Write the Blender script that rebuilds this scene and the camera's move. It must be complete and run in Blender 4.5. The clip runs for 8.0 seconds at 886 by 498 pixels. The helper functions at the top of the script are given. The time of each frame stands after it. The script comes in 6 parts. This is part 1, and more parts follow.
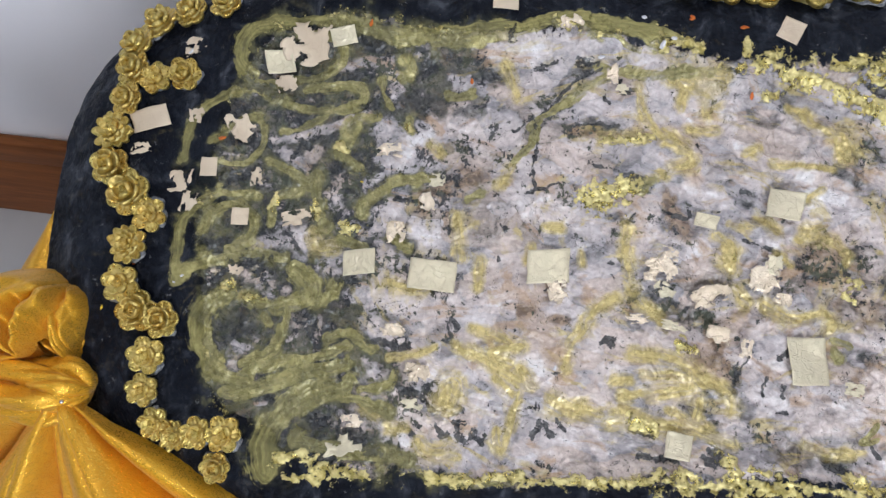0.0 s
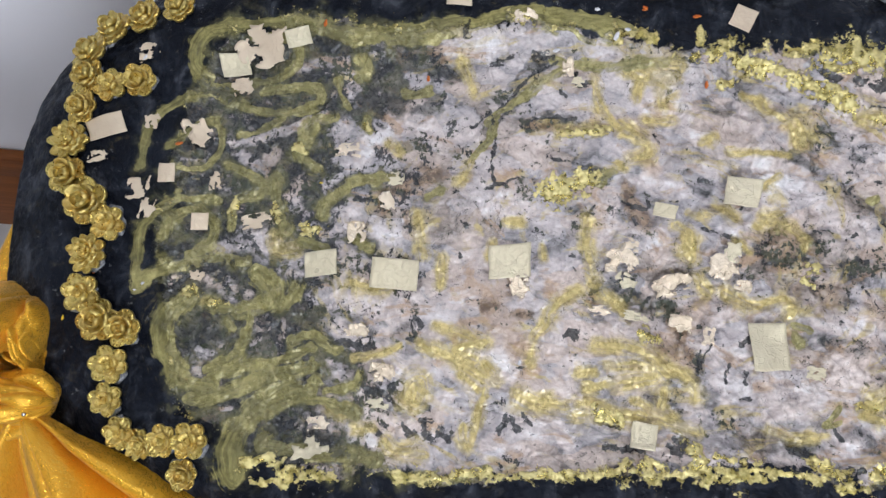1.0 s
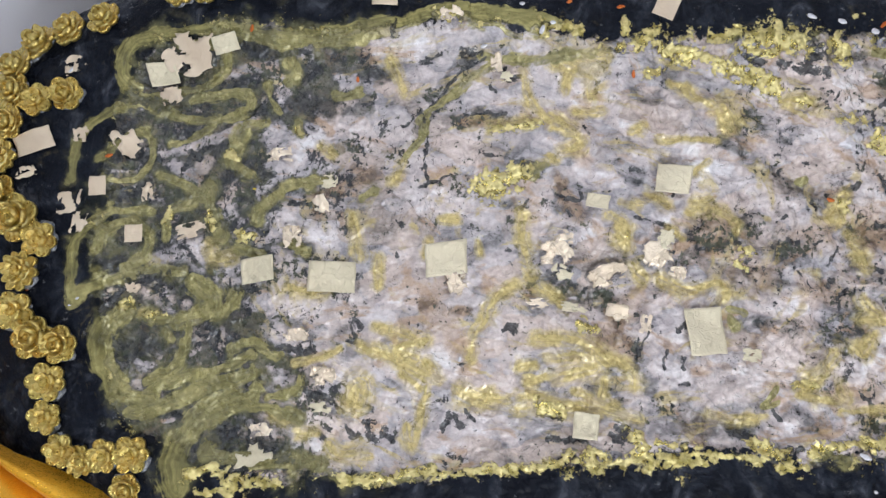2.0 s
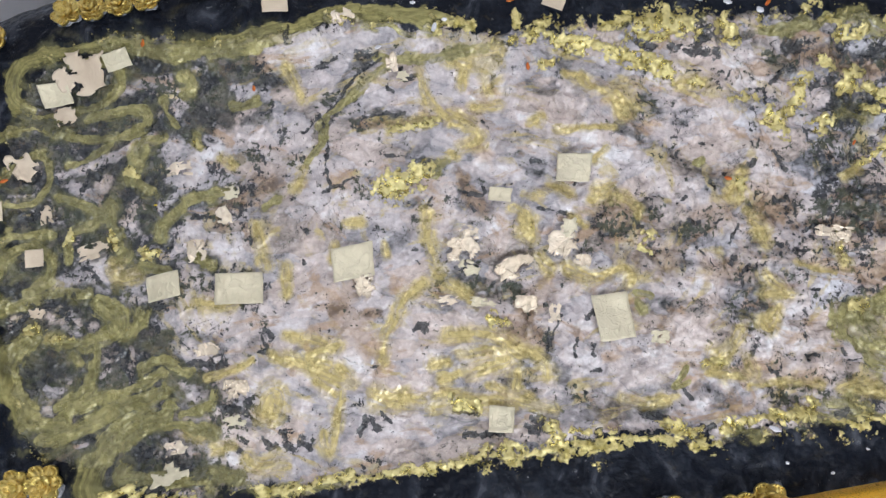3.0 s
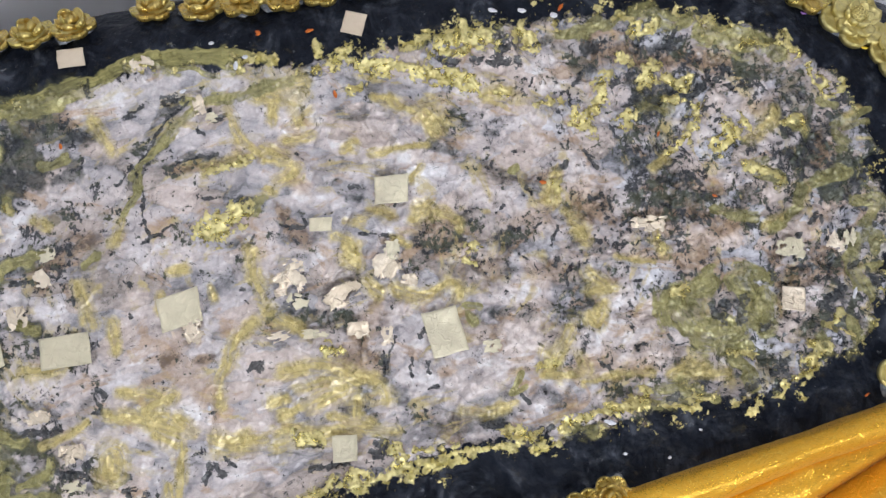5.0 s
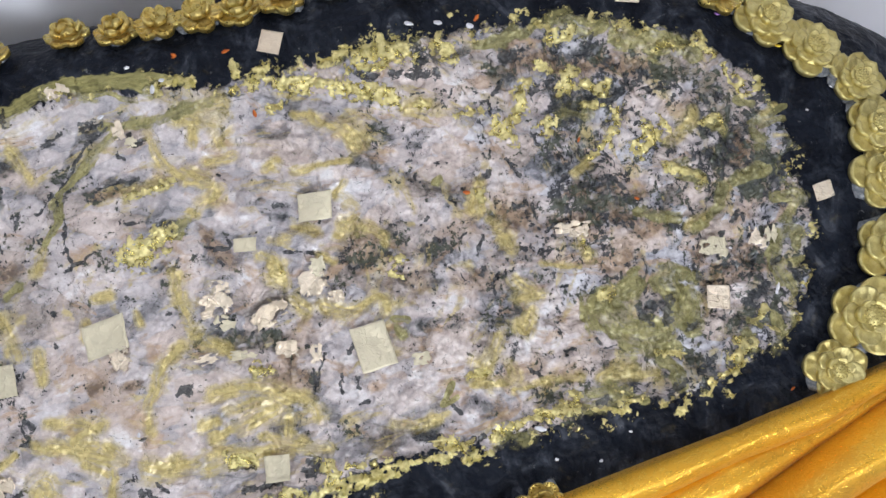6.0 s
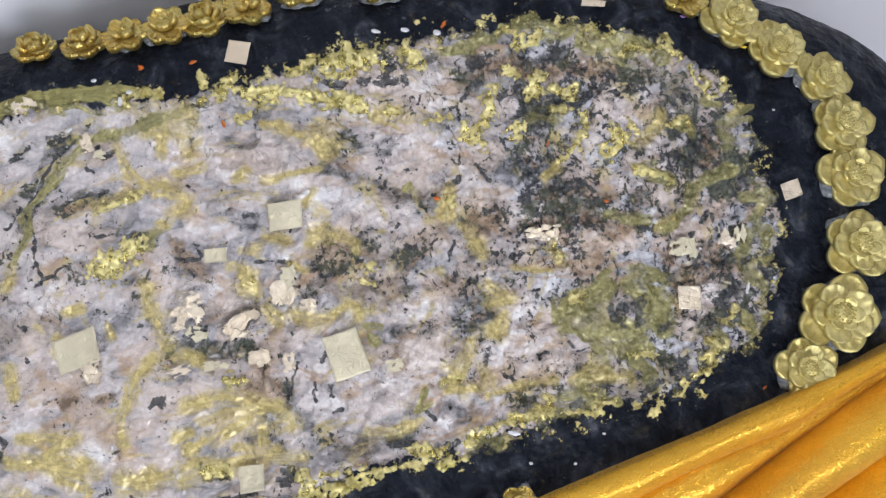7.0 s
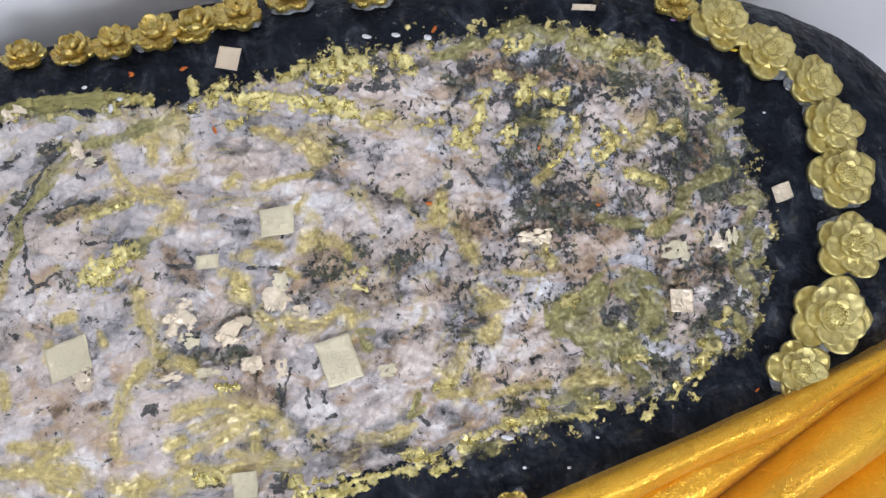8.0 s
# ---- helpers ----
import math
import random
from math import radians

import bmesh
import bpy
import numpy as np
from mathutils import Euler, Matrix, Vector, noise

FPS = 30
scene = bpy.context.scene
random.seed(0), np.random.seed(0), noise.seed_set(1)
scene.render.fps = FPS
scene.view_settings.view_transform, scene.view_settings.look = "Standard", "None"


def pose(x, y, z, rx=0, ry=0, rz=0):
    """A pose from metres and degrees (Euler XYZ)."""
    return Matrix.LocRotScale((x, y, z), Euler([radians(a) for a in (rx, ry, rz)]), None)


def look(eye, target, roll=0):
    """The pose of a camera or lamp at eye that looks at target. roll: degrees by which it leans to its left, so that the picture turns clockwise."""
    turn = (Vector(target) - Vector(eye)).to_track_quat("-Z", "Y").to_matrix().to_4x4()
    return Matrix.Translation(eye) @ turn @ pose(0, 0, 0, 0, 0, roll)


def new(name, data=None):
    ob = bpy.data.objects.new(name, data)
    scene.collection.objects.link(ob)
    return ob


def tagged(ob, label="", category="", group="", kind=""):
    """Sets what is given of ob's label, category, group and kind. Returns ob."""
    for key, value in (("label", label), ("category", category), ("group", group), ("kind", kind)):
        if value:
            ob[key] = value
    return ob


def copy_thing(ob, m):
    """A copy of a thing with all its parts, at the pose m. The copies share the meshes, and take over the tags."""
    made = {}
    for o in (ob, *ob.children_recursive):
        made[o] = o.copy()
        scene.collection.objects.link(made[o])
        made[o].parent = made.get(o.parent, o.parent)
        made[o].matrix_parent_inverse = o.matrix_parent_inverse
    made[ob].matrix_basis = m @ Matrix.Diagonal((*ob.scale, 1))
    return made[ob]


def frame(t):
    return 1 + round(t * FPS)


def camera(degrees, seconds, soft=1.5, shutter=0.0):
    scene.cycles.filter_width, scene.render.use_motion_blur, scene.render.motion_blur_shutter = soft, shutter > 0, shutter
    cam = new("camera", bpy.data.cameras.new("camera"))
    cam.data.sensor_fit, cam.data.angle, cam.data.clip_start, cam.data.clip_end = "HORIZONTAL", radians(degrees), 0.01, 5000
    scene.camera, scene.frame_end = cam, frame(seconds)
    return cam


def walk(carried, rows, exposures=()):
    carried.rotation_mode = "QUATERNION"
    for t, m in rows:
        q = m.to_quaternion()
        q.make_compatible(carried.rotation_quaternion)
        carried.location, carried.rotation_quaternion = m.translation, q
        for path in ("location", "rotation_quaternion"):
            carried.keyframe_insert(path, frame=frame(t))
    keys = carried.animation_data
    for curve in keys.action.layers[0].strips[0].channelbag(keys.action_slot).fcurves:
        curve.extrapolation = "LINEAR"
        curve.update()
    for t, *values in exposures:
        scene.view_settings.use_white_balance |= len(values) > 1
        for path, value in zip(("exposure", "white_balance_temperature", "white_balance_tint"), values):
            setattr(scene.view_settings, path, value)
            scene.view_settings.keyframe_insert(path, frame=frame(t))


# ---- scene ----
# ---- camera ----
EXPOSURES = [(0.0, 0.0), (8.0, 0.0)]


cam = camera(62.0, 8.0, soft=1.4)
PATH = [
    (0.0, -0.1746, -0.3165, 1.4426, 24.84, 1.58, 8.31),
    (0.5, -0.1658, -0.3139, 1.4431, 24.59, 1.73, 7.45),
    (1.0, -0.1477, -0.3131, 1.441, 24.64, 1.67, 6.21),
    (1.5, -0.129, -0.3113, 1.4402, 24.55, 1.65, 4.99),
    (3.0, -0.0355, -0.3087, 1.4361, 24.49, 1.67, -1.09),
    (3.5, -0.0038, -0.3096, 1.4351, 24.54, 1.65, -3.07),
    (4.0, 0.0277, -0.3074, 1.4365, 24.67, 1.57, -5.19),
    (4.5, 0.0566, -0.3037, 1.4394, 24.77, 1.51, -7.01),
    (6.0, 0.1478, -0.3048, 1.4468, 24.85, 1.59, -11.64),
    (6.5, 0.1587, -0.3059, 1.4477, 24.98, 1.52, -12.38),
    (7.0, 0.1694, -0.3082, 1.4483, 25.13, 1.64, -12.88),
    (7.5, 0.1732, -0.3062, 1.4493, 25.06, 1.59, -13.19),
    (8.0, 0.1738, -0.3062, 1.4495, 25.23, 1.54, -13.36),
]
walk(cam, [(t, pose(*p)) for t, *p in PATH], EXPOSURES)


# ---- world and light ----
world = bpy.data.worlds.new("sky")
scene.world = world
world.use_nodes = True
wn = world.node_tree.nodes
sky = wn.new("ShaderNodeTexSky")
sky.sky_type = "NISHITA"
sky.sun_disc = False
sky.sun_elevation, sky.sun_rotation = radians(40), radians(150)
world.node_tree.links.new(sky.outputs[0], wn["Background"].inputs[0])
wn["Background"].inputs[1].default_value = 0.1


def area_light(name, m, w, h, power, colour):
    d = bpy.data.lights.new(name, "AREA")
    d.shape, d.size, d.size_y, d.energy, d.color = "RECTANGLE", w, h, power, colour
    ob = new(name, d)
    ob.matrix_world = m
    return ob


# daylight from an assumed window behind the camera, out of view
area_light("assumed_window_daylight", look((0.55, -2.75, 1.85), (0.0, 0.0, 0.7)), 1.9, 1.2, 61.0, (0.90, 0.945, 1.0))
# added fill through an unseen side opening, to lift the wall on the left
area_light("side_fill_light", look((-2.45, -0.55, 1.85), (-0.4, 0.1, 0.8)), 1.15, 1.3, 7.5, (0.88, 0.945, 1.0))
# overhead lamp of an assumed fixture; shadows fall as if lit from above
area_light("assumed_overhead_glow", pose(0.10, -0.45, 2.735), 1.66, 0.16, 2.5, (0.91, 0.955, 1.0))


# ---- materials ----
def material(name):
    m = bpy.data.materials.new(name)
    m.use_nodes = True
    return m, m.node_tree.nodes, m.node_tree.links, m.node_tree.nodes["Principled BSDF"]


class Net:
    """A few short ways to write shader nodes."""

    def __init__(self, name):
        self.mat, self.n, self.l, self.out = material(name)
        self.coord = self.n.new("ShaderNodeTexCoord").outputs["Object"]

    def put(self, socket, value):
        if hasattr(value, "links"):
            self.l.new(value, socket)
        else:
            socket.default_value = value

    def noise(self, scale, detail=4.0, rough=0.55, distort=0.0, vec=None):
        t = self.n.new("ShaderNodeTexNoise")
        self.l.new(vec or self.coord, t.inputs["Vector"])
        for k, v in (("Scale", scale), ("Detail", detail), ("Roughness", rough), ("Distortion", distort)):
            t.inputs[k].default_value = v
        return t.outputs[0]

    def cells(self, scale, feature="F1", vec=None):
        t = self.n.new("ShaderNodeTexVoronoi")
        t.feature = feature
        self.l.new(vec or self.coord, t.inputs["Vector"])
        t.inputs["Scale"].default_value = scale
        return t

    def stretch(self, sx, sy, sz, rz=0.0):
        t = self.n.new("ShaderNodeMapping")
        self.l.new(self.coord, t.inputs[0])
        t.inputs["Scale"].default_value = (sx, sy, sz)
        t.inputs["Rotation"].default_value = (0, 0, radians(rz))
        return t.outputs[0]

    def warp(self, vec, scale, much):
        """The vector, shifted by noise."""
        t = self.n.new("ShaderNodeTexNoise")
        self.l.new(vec, t.inputs["Vector"])
        t.inputs["Scale"].default_value, t.inputs["Detail"].default_value = scale, 3.0
        m = self.n.new("ShaderNodeVectorMath")
        m.operation = "MULTIPLY_ADD"
        self.l.new(t.outputs["Color"], m.inputs[0])
        m.inputs[1].default_value = (much * 2, much * 2, much * 2)
        self.l.new(vec, m.inputs[2])
        return m.outputs[0]

    def part_of(self, colour, i):
        t = self.n.new("ShaderNodeSeparateColor")
        self.l.new(colour, t.inputs[0])
        return t.outputs[i]

    def ramp(self, value, *stops):
        t = self.n.new("ShaderNodeValToRGB")
        self.l.new(value, t.inputs[0])
        e = t.color_ramp.elements
        while len(e) < len(stops):
            e.new(0.5)
        for el, (at, c) in zip(e, stops):
            el.position, el.color = at, (*c, 1.0)
        return t.outputs[0]

    def attr(self, name):
        t = self.n.new("ShaderNodeAttribute")
        t.attribute_name = name
        return t.outputs["Fac"]

    def rand(self):
        return self.n.new("ShaderNodeObjectInfo").outputs["Random"]

    def calc(self, op, a, b=0.0, c=0.0):
        t = self.n.new("ShaderNodeMath")
        t.operation = op
        for s, v in zip(t.inputs, (a, b, c)):
            self.put(s, v)
        return t.outputs[0]

    def add(self, a, b):
        return self.calc("ADD", a, b)

    def mul(self, a, b):
        return self.calc("MULTIPLY", a, b)

    def step(self, value, low, high, to0=0.0, to1=1.0):
        t = self.n.new("ShaderNodeMapRange")
        t.interpolation_type = "SMOOTHSTEP"
        for k, v in (("Value", value), ("From Min", low), ("From Max", high), ("To Min", to0), ("To Max", to1)):
            self.put(t.inputs[k], v)
        return t.outputs[0]

    def mix(self, fac, a, b):
        t = self.n.new("ShaderNodeMix")
        t.data_type = "RGBA"
        for s, v in ((t.inputs[0], fac), (t.inputs[6], a), (t.inputs[7], b)):
            self.put(s, (*v, 1.0) if isinstance(v, tuple) and len(v) == 3 else v)
        return t.outputs[2]

    def bump(self, height, depth, strength=1.0, normal=None):
        t = self.n.new("ShaderNodeBump")
        t.inputs["Strength"].default_value = strength
        t.inputs["Distance"].default_value = depth
        self.l.new(height, t.inputs["Height"])
        if normal is not None:
            self.l.new(normal, t.inputs["Normal"])
        return t.outputs[0]

    def done(self, colour, rough, normal=None, metal=0.0, **more):
        for k, v in (("Base Color", colour), ("Roughness", rough), ("Metallic", metal), *more.items()):
            k = k.replace("_", " ")
            self.put(self.out.inputs[k], (*v, 1.0) if isinstance(v, tuple) and len(v) == 3 else v)
        if normal is not None:
            self.l.new(normal, self.out.inputs["Normal"])
        return self.mat


def plaster_material():
    k = Net("white_plaster")
    big, fine = k.noise(1.4, 3), k.noise(160, 4)
    return k.done(k.mix(k.step(big, 0.35, 0.7), (0.90, 0.90, 0.98), (0.88, 0.88, 0.965)), 0.75, k.bump(fine, 0.0006, 0.4))


# for surfaces out of view; mid tone chosen to give reflections more contrast
def beige_material():
    k = Net("beige_plaster")
    big, fine = k.noise(1.2, 3), k.noise(160, 4)
    return k.done(k.mix(k.step(big, 0.35, 0.7), (0.36, 0.34, 0.31), (0.30, 0.285, 0.26)), 0.8, k.bump(fine, 0.0006, 0.4))


def floor_material():
    k = Net("pale_floor_tile")
    big, fine = k.noise(3, 4), k.noise(90, 4)
    return k.done(k.mix(k.step(big, 0.3, 0.7), (0.42, 0.42, 0.44), (0.5, 0.5, 0.52)), k.step(fine, 0.3, 0.7, 0.3, 0.42))


def wood_material():
    k = Net("brown_wood")
    v = k.stretch(2.0, 30.0, 30.0)
    grain, fine = k.noise(2.2, 6, 0.6, 0.6, v), k.noise(14, 4, 0.6, 0.2, v)
    c = k.mix(k.step(grain, 0.3, 0.7), (0.15, 0.045, 0.012), (0.25, 0.085, 0.024))
    return k.done(k.mix(k.mul(k.step(fine, 0.5, 0.75), 0.4), c, (0.06, 0.02, 0.008)), 0.6, k.bump(fine, 0.0008, 0.4), Specular_IOR_Level=0.2)


def satin_material():
    k = Net("gold_satin")
    weave, tone = k.noise(1300, 2), k.noise(9, 3)
    cell = k.cells(900)
    near = k.step(cell.outputs["Distance"], 0.32, 0.44, 1.0, 0.0)
    spark = k.mul(near, k.step(k.noise(150, 4, 0.7), 0.36, 0.48))
    c = k.mix(k.step(tone, 0.3, 0.7), (0.70, 0.345, 0.015), (0.80, 0.435, 0.027))
    c = k.mix(k.mul(spark, 0.7), c, (1.0, 0.66, 0.12))
    tilt = k.n.new("ShaderNodeVectorMath")
    tilt.operation = "MULTIPLY_ADD"
    shift = k.n.new("ShaderNodeVectorMath")
    shift.operation = "SUBTRACT"
    k.l.new(cell.outputs["Color"], shift.inputs[0])
    shift.inputs[1].default_value = (0.5, 0.5, 0.5)
    k.l.new(shift.outputs[0], tilt.inputs[0])
    much = k.mul(spark, 0.55)
    three = k.n.new("ShaderNodeCombineXYZ")
    for socket in three.inputs:
        k.put(socket, much)
    k.l.new(three.outputs[0], tilt.inputs[1])
    rumple = k.bump(k.noise(20, 2, 0.5, 0.6), 0.004, 0.5)
    k.l.new(k.bump(weave, 0.0004, 0.4, rumple), tilt.inputs[2])
    return k.done(c, k.step(spark, 0, 1, 0.42, 0.20), tilt.outputs[0], metal=k.add(0.36, k.mul(spark, 0.55)), Sheen_Weight=0.1)


def gold_paint_material(name, a, b, light, metal=0.8, rough=0.26):
    k = Net(name)
    r, big, fine = k.rand(), k.noise(2.6, 4, 0.6), k.noise(14, 5, 0.65)
    c = k.mix(r, a, b)
    c = k.mix(k.mul(k.step(big, 0.45, 0.6), 0.6), c, light)
    c = k.mix(k.mul(k.step(fine, 0.55, 0.64), 0.4), c, (0.40, 0.28, 0.09))
    xyz = k.n.new("ShaderNodeSeparateXYZ")
    k.l.new(k.coord, xyz.inputs[0])
    turn = k.calc("ARCTAN2", xyz.outputs[1], k.add(xyz.outputs[0], 0.1))
    rib = k.mul(k.calc("SINE", k.add(k.mul(turn, 21.0), k.mul(big, 5.0))), k.step(xyz.outputs[0], 0.15, 0.9))
    return k.done(c, k.step(big, 0.35, 0.65, rough, rough + 0.12), k.bump(k.add(k.mul(rib, 0.4), k.mul(fine, 0.5)), 0.0012, 0.7), metal=metal)


def leaf_material(name, light, dark, metal=0.20, deep=0.0013, rough=0.27):
    k = Net(name)
    tone, fine = k.noise(24, 3, 0.5), k.noise(420, 4, 0.65)
    far = k.n.new("ShaderNodeVectorMath")
    k.l.new(k.coord, far.inputs[0])
    k.put(far.inputs[1], (0.37, 0.11, 0.0))
    v = k.warp(far.outputs[0], 40, 0.006)

    def fold(scale, seen):
        return k.step(k.calc("ABSOLUTE", k.add(k.noise(scale, 2, 0.5, 0.4, seen), -0.5)), 0.0, 0.05, 1.0, 0.0)

    long_folds, short_folds = fold(34, v), fold(95, v)
    c = k.mix(k.step(tone, 0.35, 0.65), dark, light)
    height = k.add(k.add(k.mul(long_folds, 0.06), k.mul(short_folds, 0.20)), k.add(k.mul(k.noise(130, 3, 0.6, 0.6), 0.7), k.mul(fine, 0.12)))
    return k.done(c, k.step(tone, 0.3, 0.7, rough, rough + 0.1), k.bump(height, deep, 1.0), metal=k.add(metal, k.mul(k.mul(long_folds, short_folds), 0.4)))


M_ROOM, M_WALL, M_FLOOR, M_WOOD, M_SATIN, M_GOLD = beige_material(), plaster_material(), floor_material(), wood_material(), satin_material(), gold_paint_material("gold_paint", (0.55, 0.45, 0.16), (0.58, 0.50, 0.21), (0.70, 0.62, 0.30), 0.6, 0.31)
M_OLD_GOLD = gold_paint_material("old_gold_paint", (0.56, 0.37, 0.085), (0.54, 0.44, 0.14), (0.74, 0.60, 0.24))
M_LEAF = leaf_material("pale_gold_leaf", (0.71, 0.65, 0.49), (0.64, 0.58, 0.43))
M_ROSE_LEAF = leaf_material("rosy_gold_leaf", (0.84, 0.73, 0.60), (0.76, 0.64, 0.50), 0.35, 0.0018, 0.22)
M_BEIGE_LEAF = leaf_material("beige_gold_leaf", (0.72, 0.61, 0.48), (0.62, 0.51, 0.39), 0.15, 0.0006, 0.4)


def plain_material(name, light, dark, scale, rough, **more):
    k = Net(name)
    n = k.noise(scale, 4, 0.6)
    return k.done(k.mix(k.step(n, 0.4, 0.6), dark, light), rough, k.bump(n, 0.0006, 0.4), **more)


M_ORANGE = plain_material("orange_petal", (0.66, 0.20, 0.02), (0.50, 0.10, 0.01), 200, 0.55)
M_YELLOW = plain_material("yellow_petal", (0.80, 0.62, 0.05), (0.70, 0.48, 0.03), 200, 0.55)
M_PURPLE = plain_material("purple_petal", (0.42, 0.22, 0.60), (0.28, 0.12, 0.45), 200, 0.5)
M_CHIP = plain_material("white_chip", (0.78, 0.78, 0.82), (0.60, 0.60, 0.66), 150, 0.5)
M_STEEL = plain_material("pin_steel", (0.62, 0.62, 0.64), (0.5, 0.5, 0.52), 300, 0.25, metal=1.0)
M_GLUE = plain_material("clear_glue", (0.20, 0.21, 0.23), (0.11, 0.12, 0.14), 9, 0.25)


def glowing(name, colour, strength):
    k = Net(name)
    return k.done((0.8, 0.8, 0.8), 0.5, Emission_Color=colour, Emission_Strength=strength)


# glow for the diffuser of the assumed, unseen ceiling fixture
M_DIFFUSER = glowing("assumed_lamp_diffuser", (1.0, 0.985, 0.96), 8.0)


# ---- helpers for meshes ----
SLAB_Z, SLAB_TILT = 0.82, 18.6
SLAB = pose(0, 0, SLAB_Z, SLAB_TILT, 0, 0)


def grid_mesh(name, px, py, pz, keep=None, smooth=True):
    """A mesh from three 2D arrays of places."""
    ny, nx = px.shape
    me = bpy.data.meshes.new(name)
    idx = np.arange(nx * ny).reshape(ny, nx)
    quads = np.stack([idx[:-1, :-1], idx[:-1, 1:], idx[1:, 1:], idx[1:, :-1]], -1).reshape(-1, 4)
    if keep is not None:
        quads = quads[keep.ravel()[quads].any(1)]
    used = np.zeros(nx * ny, bool)
    used[quads.ravel()] = True
    renum = np.cumsum(used) - 1
    co = np.stack([px, py, pz], -1).reshape(-1, 3)[used]
    me.vertices.add(len(co))
    me.vertices.foreach_set("co", co.astype(np.float32).ravel())
    me.loops.add(quads.size)
    me.loops.foreach_set("vertex_index", renum[quads].ravel().astype(np.int32))
    me.polygons.add(len(quads))
    me.polygons.foreach_set("loop_start", np.arange(0, quads.size, 4, dtype=np.int32))
    me.polygons.foreach_set("loop_total", np.full(len(quads), 4, np.int32))
    me.polygons.foreach_set("use_smooth", np.full(len(quads), smooth))
    me.update()
    me.validate()
    return me, used


def give(me, name, values):
    a = me.attributes.new(name, "FLOAT", "POINT")
    a.data.foreach_set("value", values.astype(np.float32).ravel())


def link(name, me, mat, parent=None, m=None, label=""):
    """One mesh object, under a thing or a part where one is given."""
    me.materials.append(mat)
    ob = new(name, me)
    if parent:
        ob.parent = parent
    if m is not None:
        ob.matrix_basis = m
    if label:
        ob["label"] = label
    return ob


def part(name, bm, mat, parent=None, label="", m=None, smooth=True):
    me = bpy.data.meshes.new(name)
    bmesh.ops.recalc_face_normals(bm, faces=bm.faces)
    for f in bm.faces:
        f.smooth = smooth
    bm.to_mesh(me)
    bm.free()
    return link(name, me, mat, parent, m, label)


def box_bm(x0, y0, z0, x1, y1, z1, bevel=0.0):
    bm = bmesh.new()
    bmesh.ops.create_cube(bm, size=1, matrix=Matrix.LocRotScale(((x0 + x1) / 2, (y0 + y1) / 2, (z0 + z1) / 2), None, (x1 - x0, y1 - y0, z1 - z0)))
    if bevel:
        bmesh.ops.bevel(bm, geom=bm.edges[:], offset=bevel, segments=2, affect="EDGES", profile=0.5)
    return bm


def smooth01(v, a, b):
    t = np.clip((v - a) / (b - a), 0, 1)
    return t * t * (3 - 2 * t)


def value_noise(px, py, cell, seed, octaves=3, gain=0.5):
    """Smooth noise from -1 to 1 on arrays of places, cells of the given metres."""
    out, amp, total = np.zeros(px.shape), 1.0, 0.0
    for o in range(octaves):
        rng = np.random.RandomState(seed + 97 * o)
        tab = rng.uniform(-1, 1, (256, 256))
        c, s = math.cos(0.6 + 1.1 * o + seed), math.sin(0.6 + 1.1 * o + seed)
        u, v = (c * px - s * py) / cell + 64.3, (s * px + c * py) / cell + 57.7
        iu, iv = np.floor(u).astype(int), np.floor(v).astype(int)
        fu, fv = u - iu, v - iv
        fu, fv = fu * fu * (3 - 2 * fu), fv * fv * (3 - 2 * fv)
        a, b = tab[iv % 256, iu % 256], tab[iv % 256, (iu + 1) % 256]
        e, d = tab[(iv + 1) % 256, iu % 256], tab[(iv + 1) % 256, (iu + 1) % 256]
        out += amp * ((a * (1 - fu) + b * fu) * (1 - fv) + (e * (1 - fu) + d * fu) * fv)
        total += amp
        amp, cell = amp * gain, cell / 2
    return out / total


# ---- room ----
WALL_Y = 0.325
wall = part("wall_north", box_bm(-2.5, WALL_Y, 0.0, 2.5, WALL_Y + 0.15, 2.8), M_WALL, smooth=False)
tagged(wall, "white painted plaster wall behind the stone slab", "wall", kind="structure")
fl = part("floor", box_bm(-2.5, -2.8, -0.1, 2.5, WALL_Y + 0.15, 0.0), M_FLOOR, smooth=False)
# ceiling and east wall are unseen, added to close the room
tagged(fl, "pale grey polished floor", "floor", kind="structure")
ce = part("ceiling", box_bm(-2.65, -2.95, 2.8, 2.65, WALL_Y + 0.15, 2.9), M_ROOM, smooth=False)
tagged(ce, "plain beige ceiling, unseen, added to close the room", "ceiling", kind="structure")
tagged(part("wall_east", box_bm(2.5, -2.8, 0, 2.65, WALL_Y + 0.15, 2.8), M_ROOM, smooth=False), "plain beige wall, unseen, added to close the room", "wall", kind="structure")


def wall_with_opening(name, a, b, lo, hi, across, label):
    """An unseen wall from four blocks round an assumed window opening. across: the axis along which it runs."""
    bm = bmesh.new()
    (a0, a1), (o0, o1), (z0, z1), (t0, t1) = a, b, lo, hi
    for u0, u1, w0, w1 in ((a0, o0, 0, 2.8), (o1, a1, 0, 2.8), (o0, o1, 0, z0), (o0, o1, z1, 2.8)):
        c, s = ((u0 + u1) / 2, (t0 + t1) / 2, (w0 + w1) / 2), (u1 - u0, t1 - t0, w1 - w0)
        if across == "y":
            c, s = (c[1], c[0], c[2]), (s[1], s[0], s[2])
        bmesh.ops.create_cube(bm, size=1, matrix=Matrix.LocRotScale(c, None, s))
    tagged(part(name, bm, M_ROOM, smooth=False), label, "wall", kind="structure")


wall_with_opening("wall_south", (-2.5, 2.5), (-0.45, 1.55), (1.2, 2.5), (-2.95, -2.8), "x", "unseen beige wall, added with an assumed window opening")
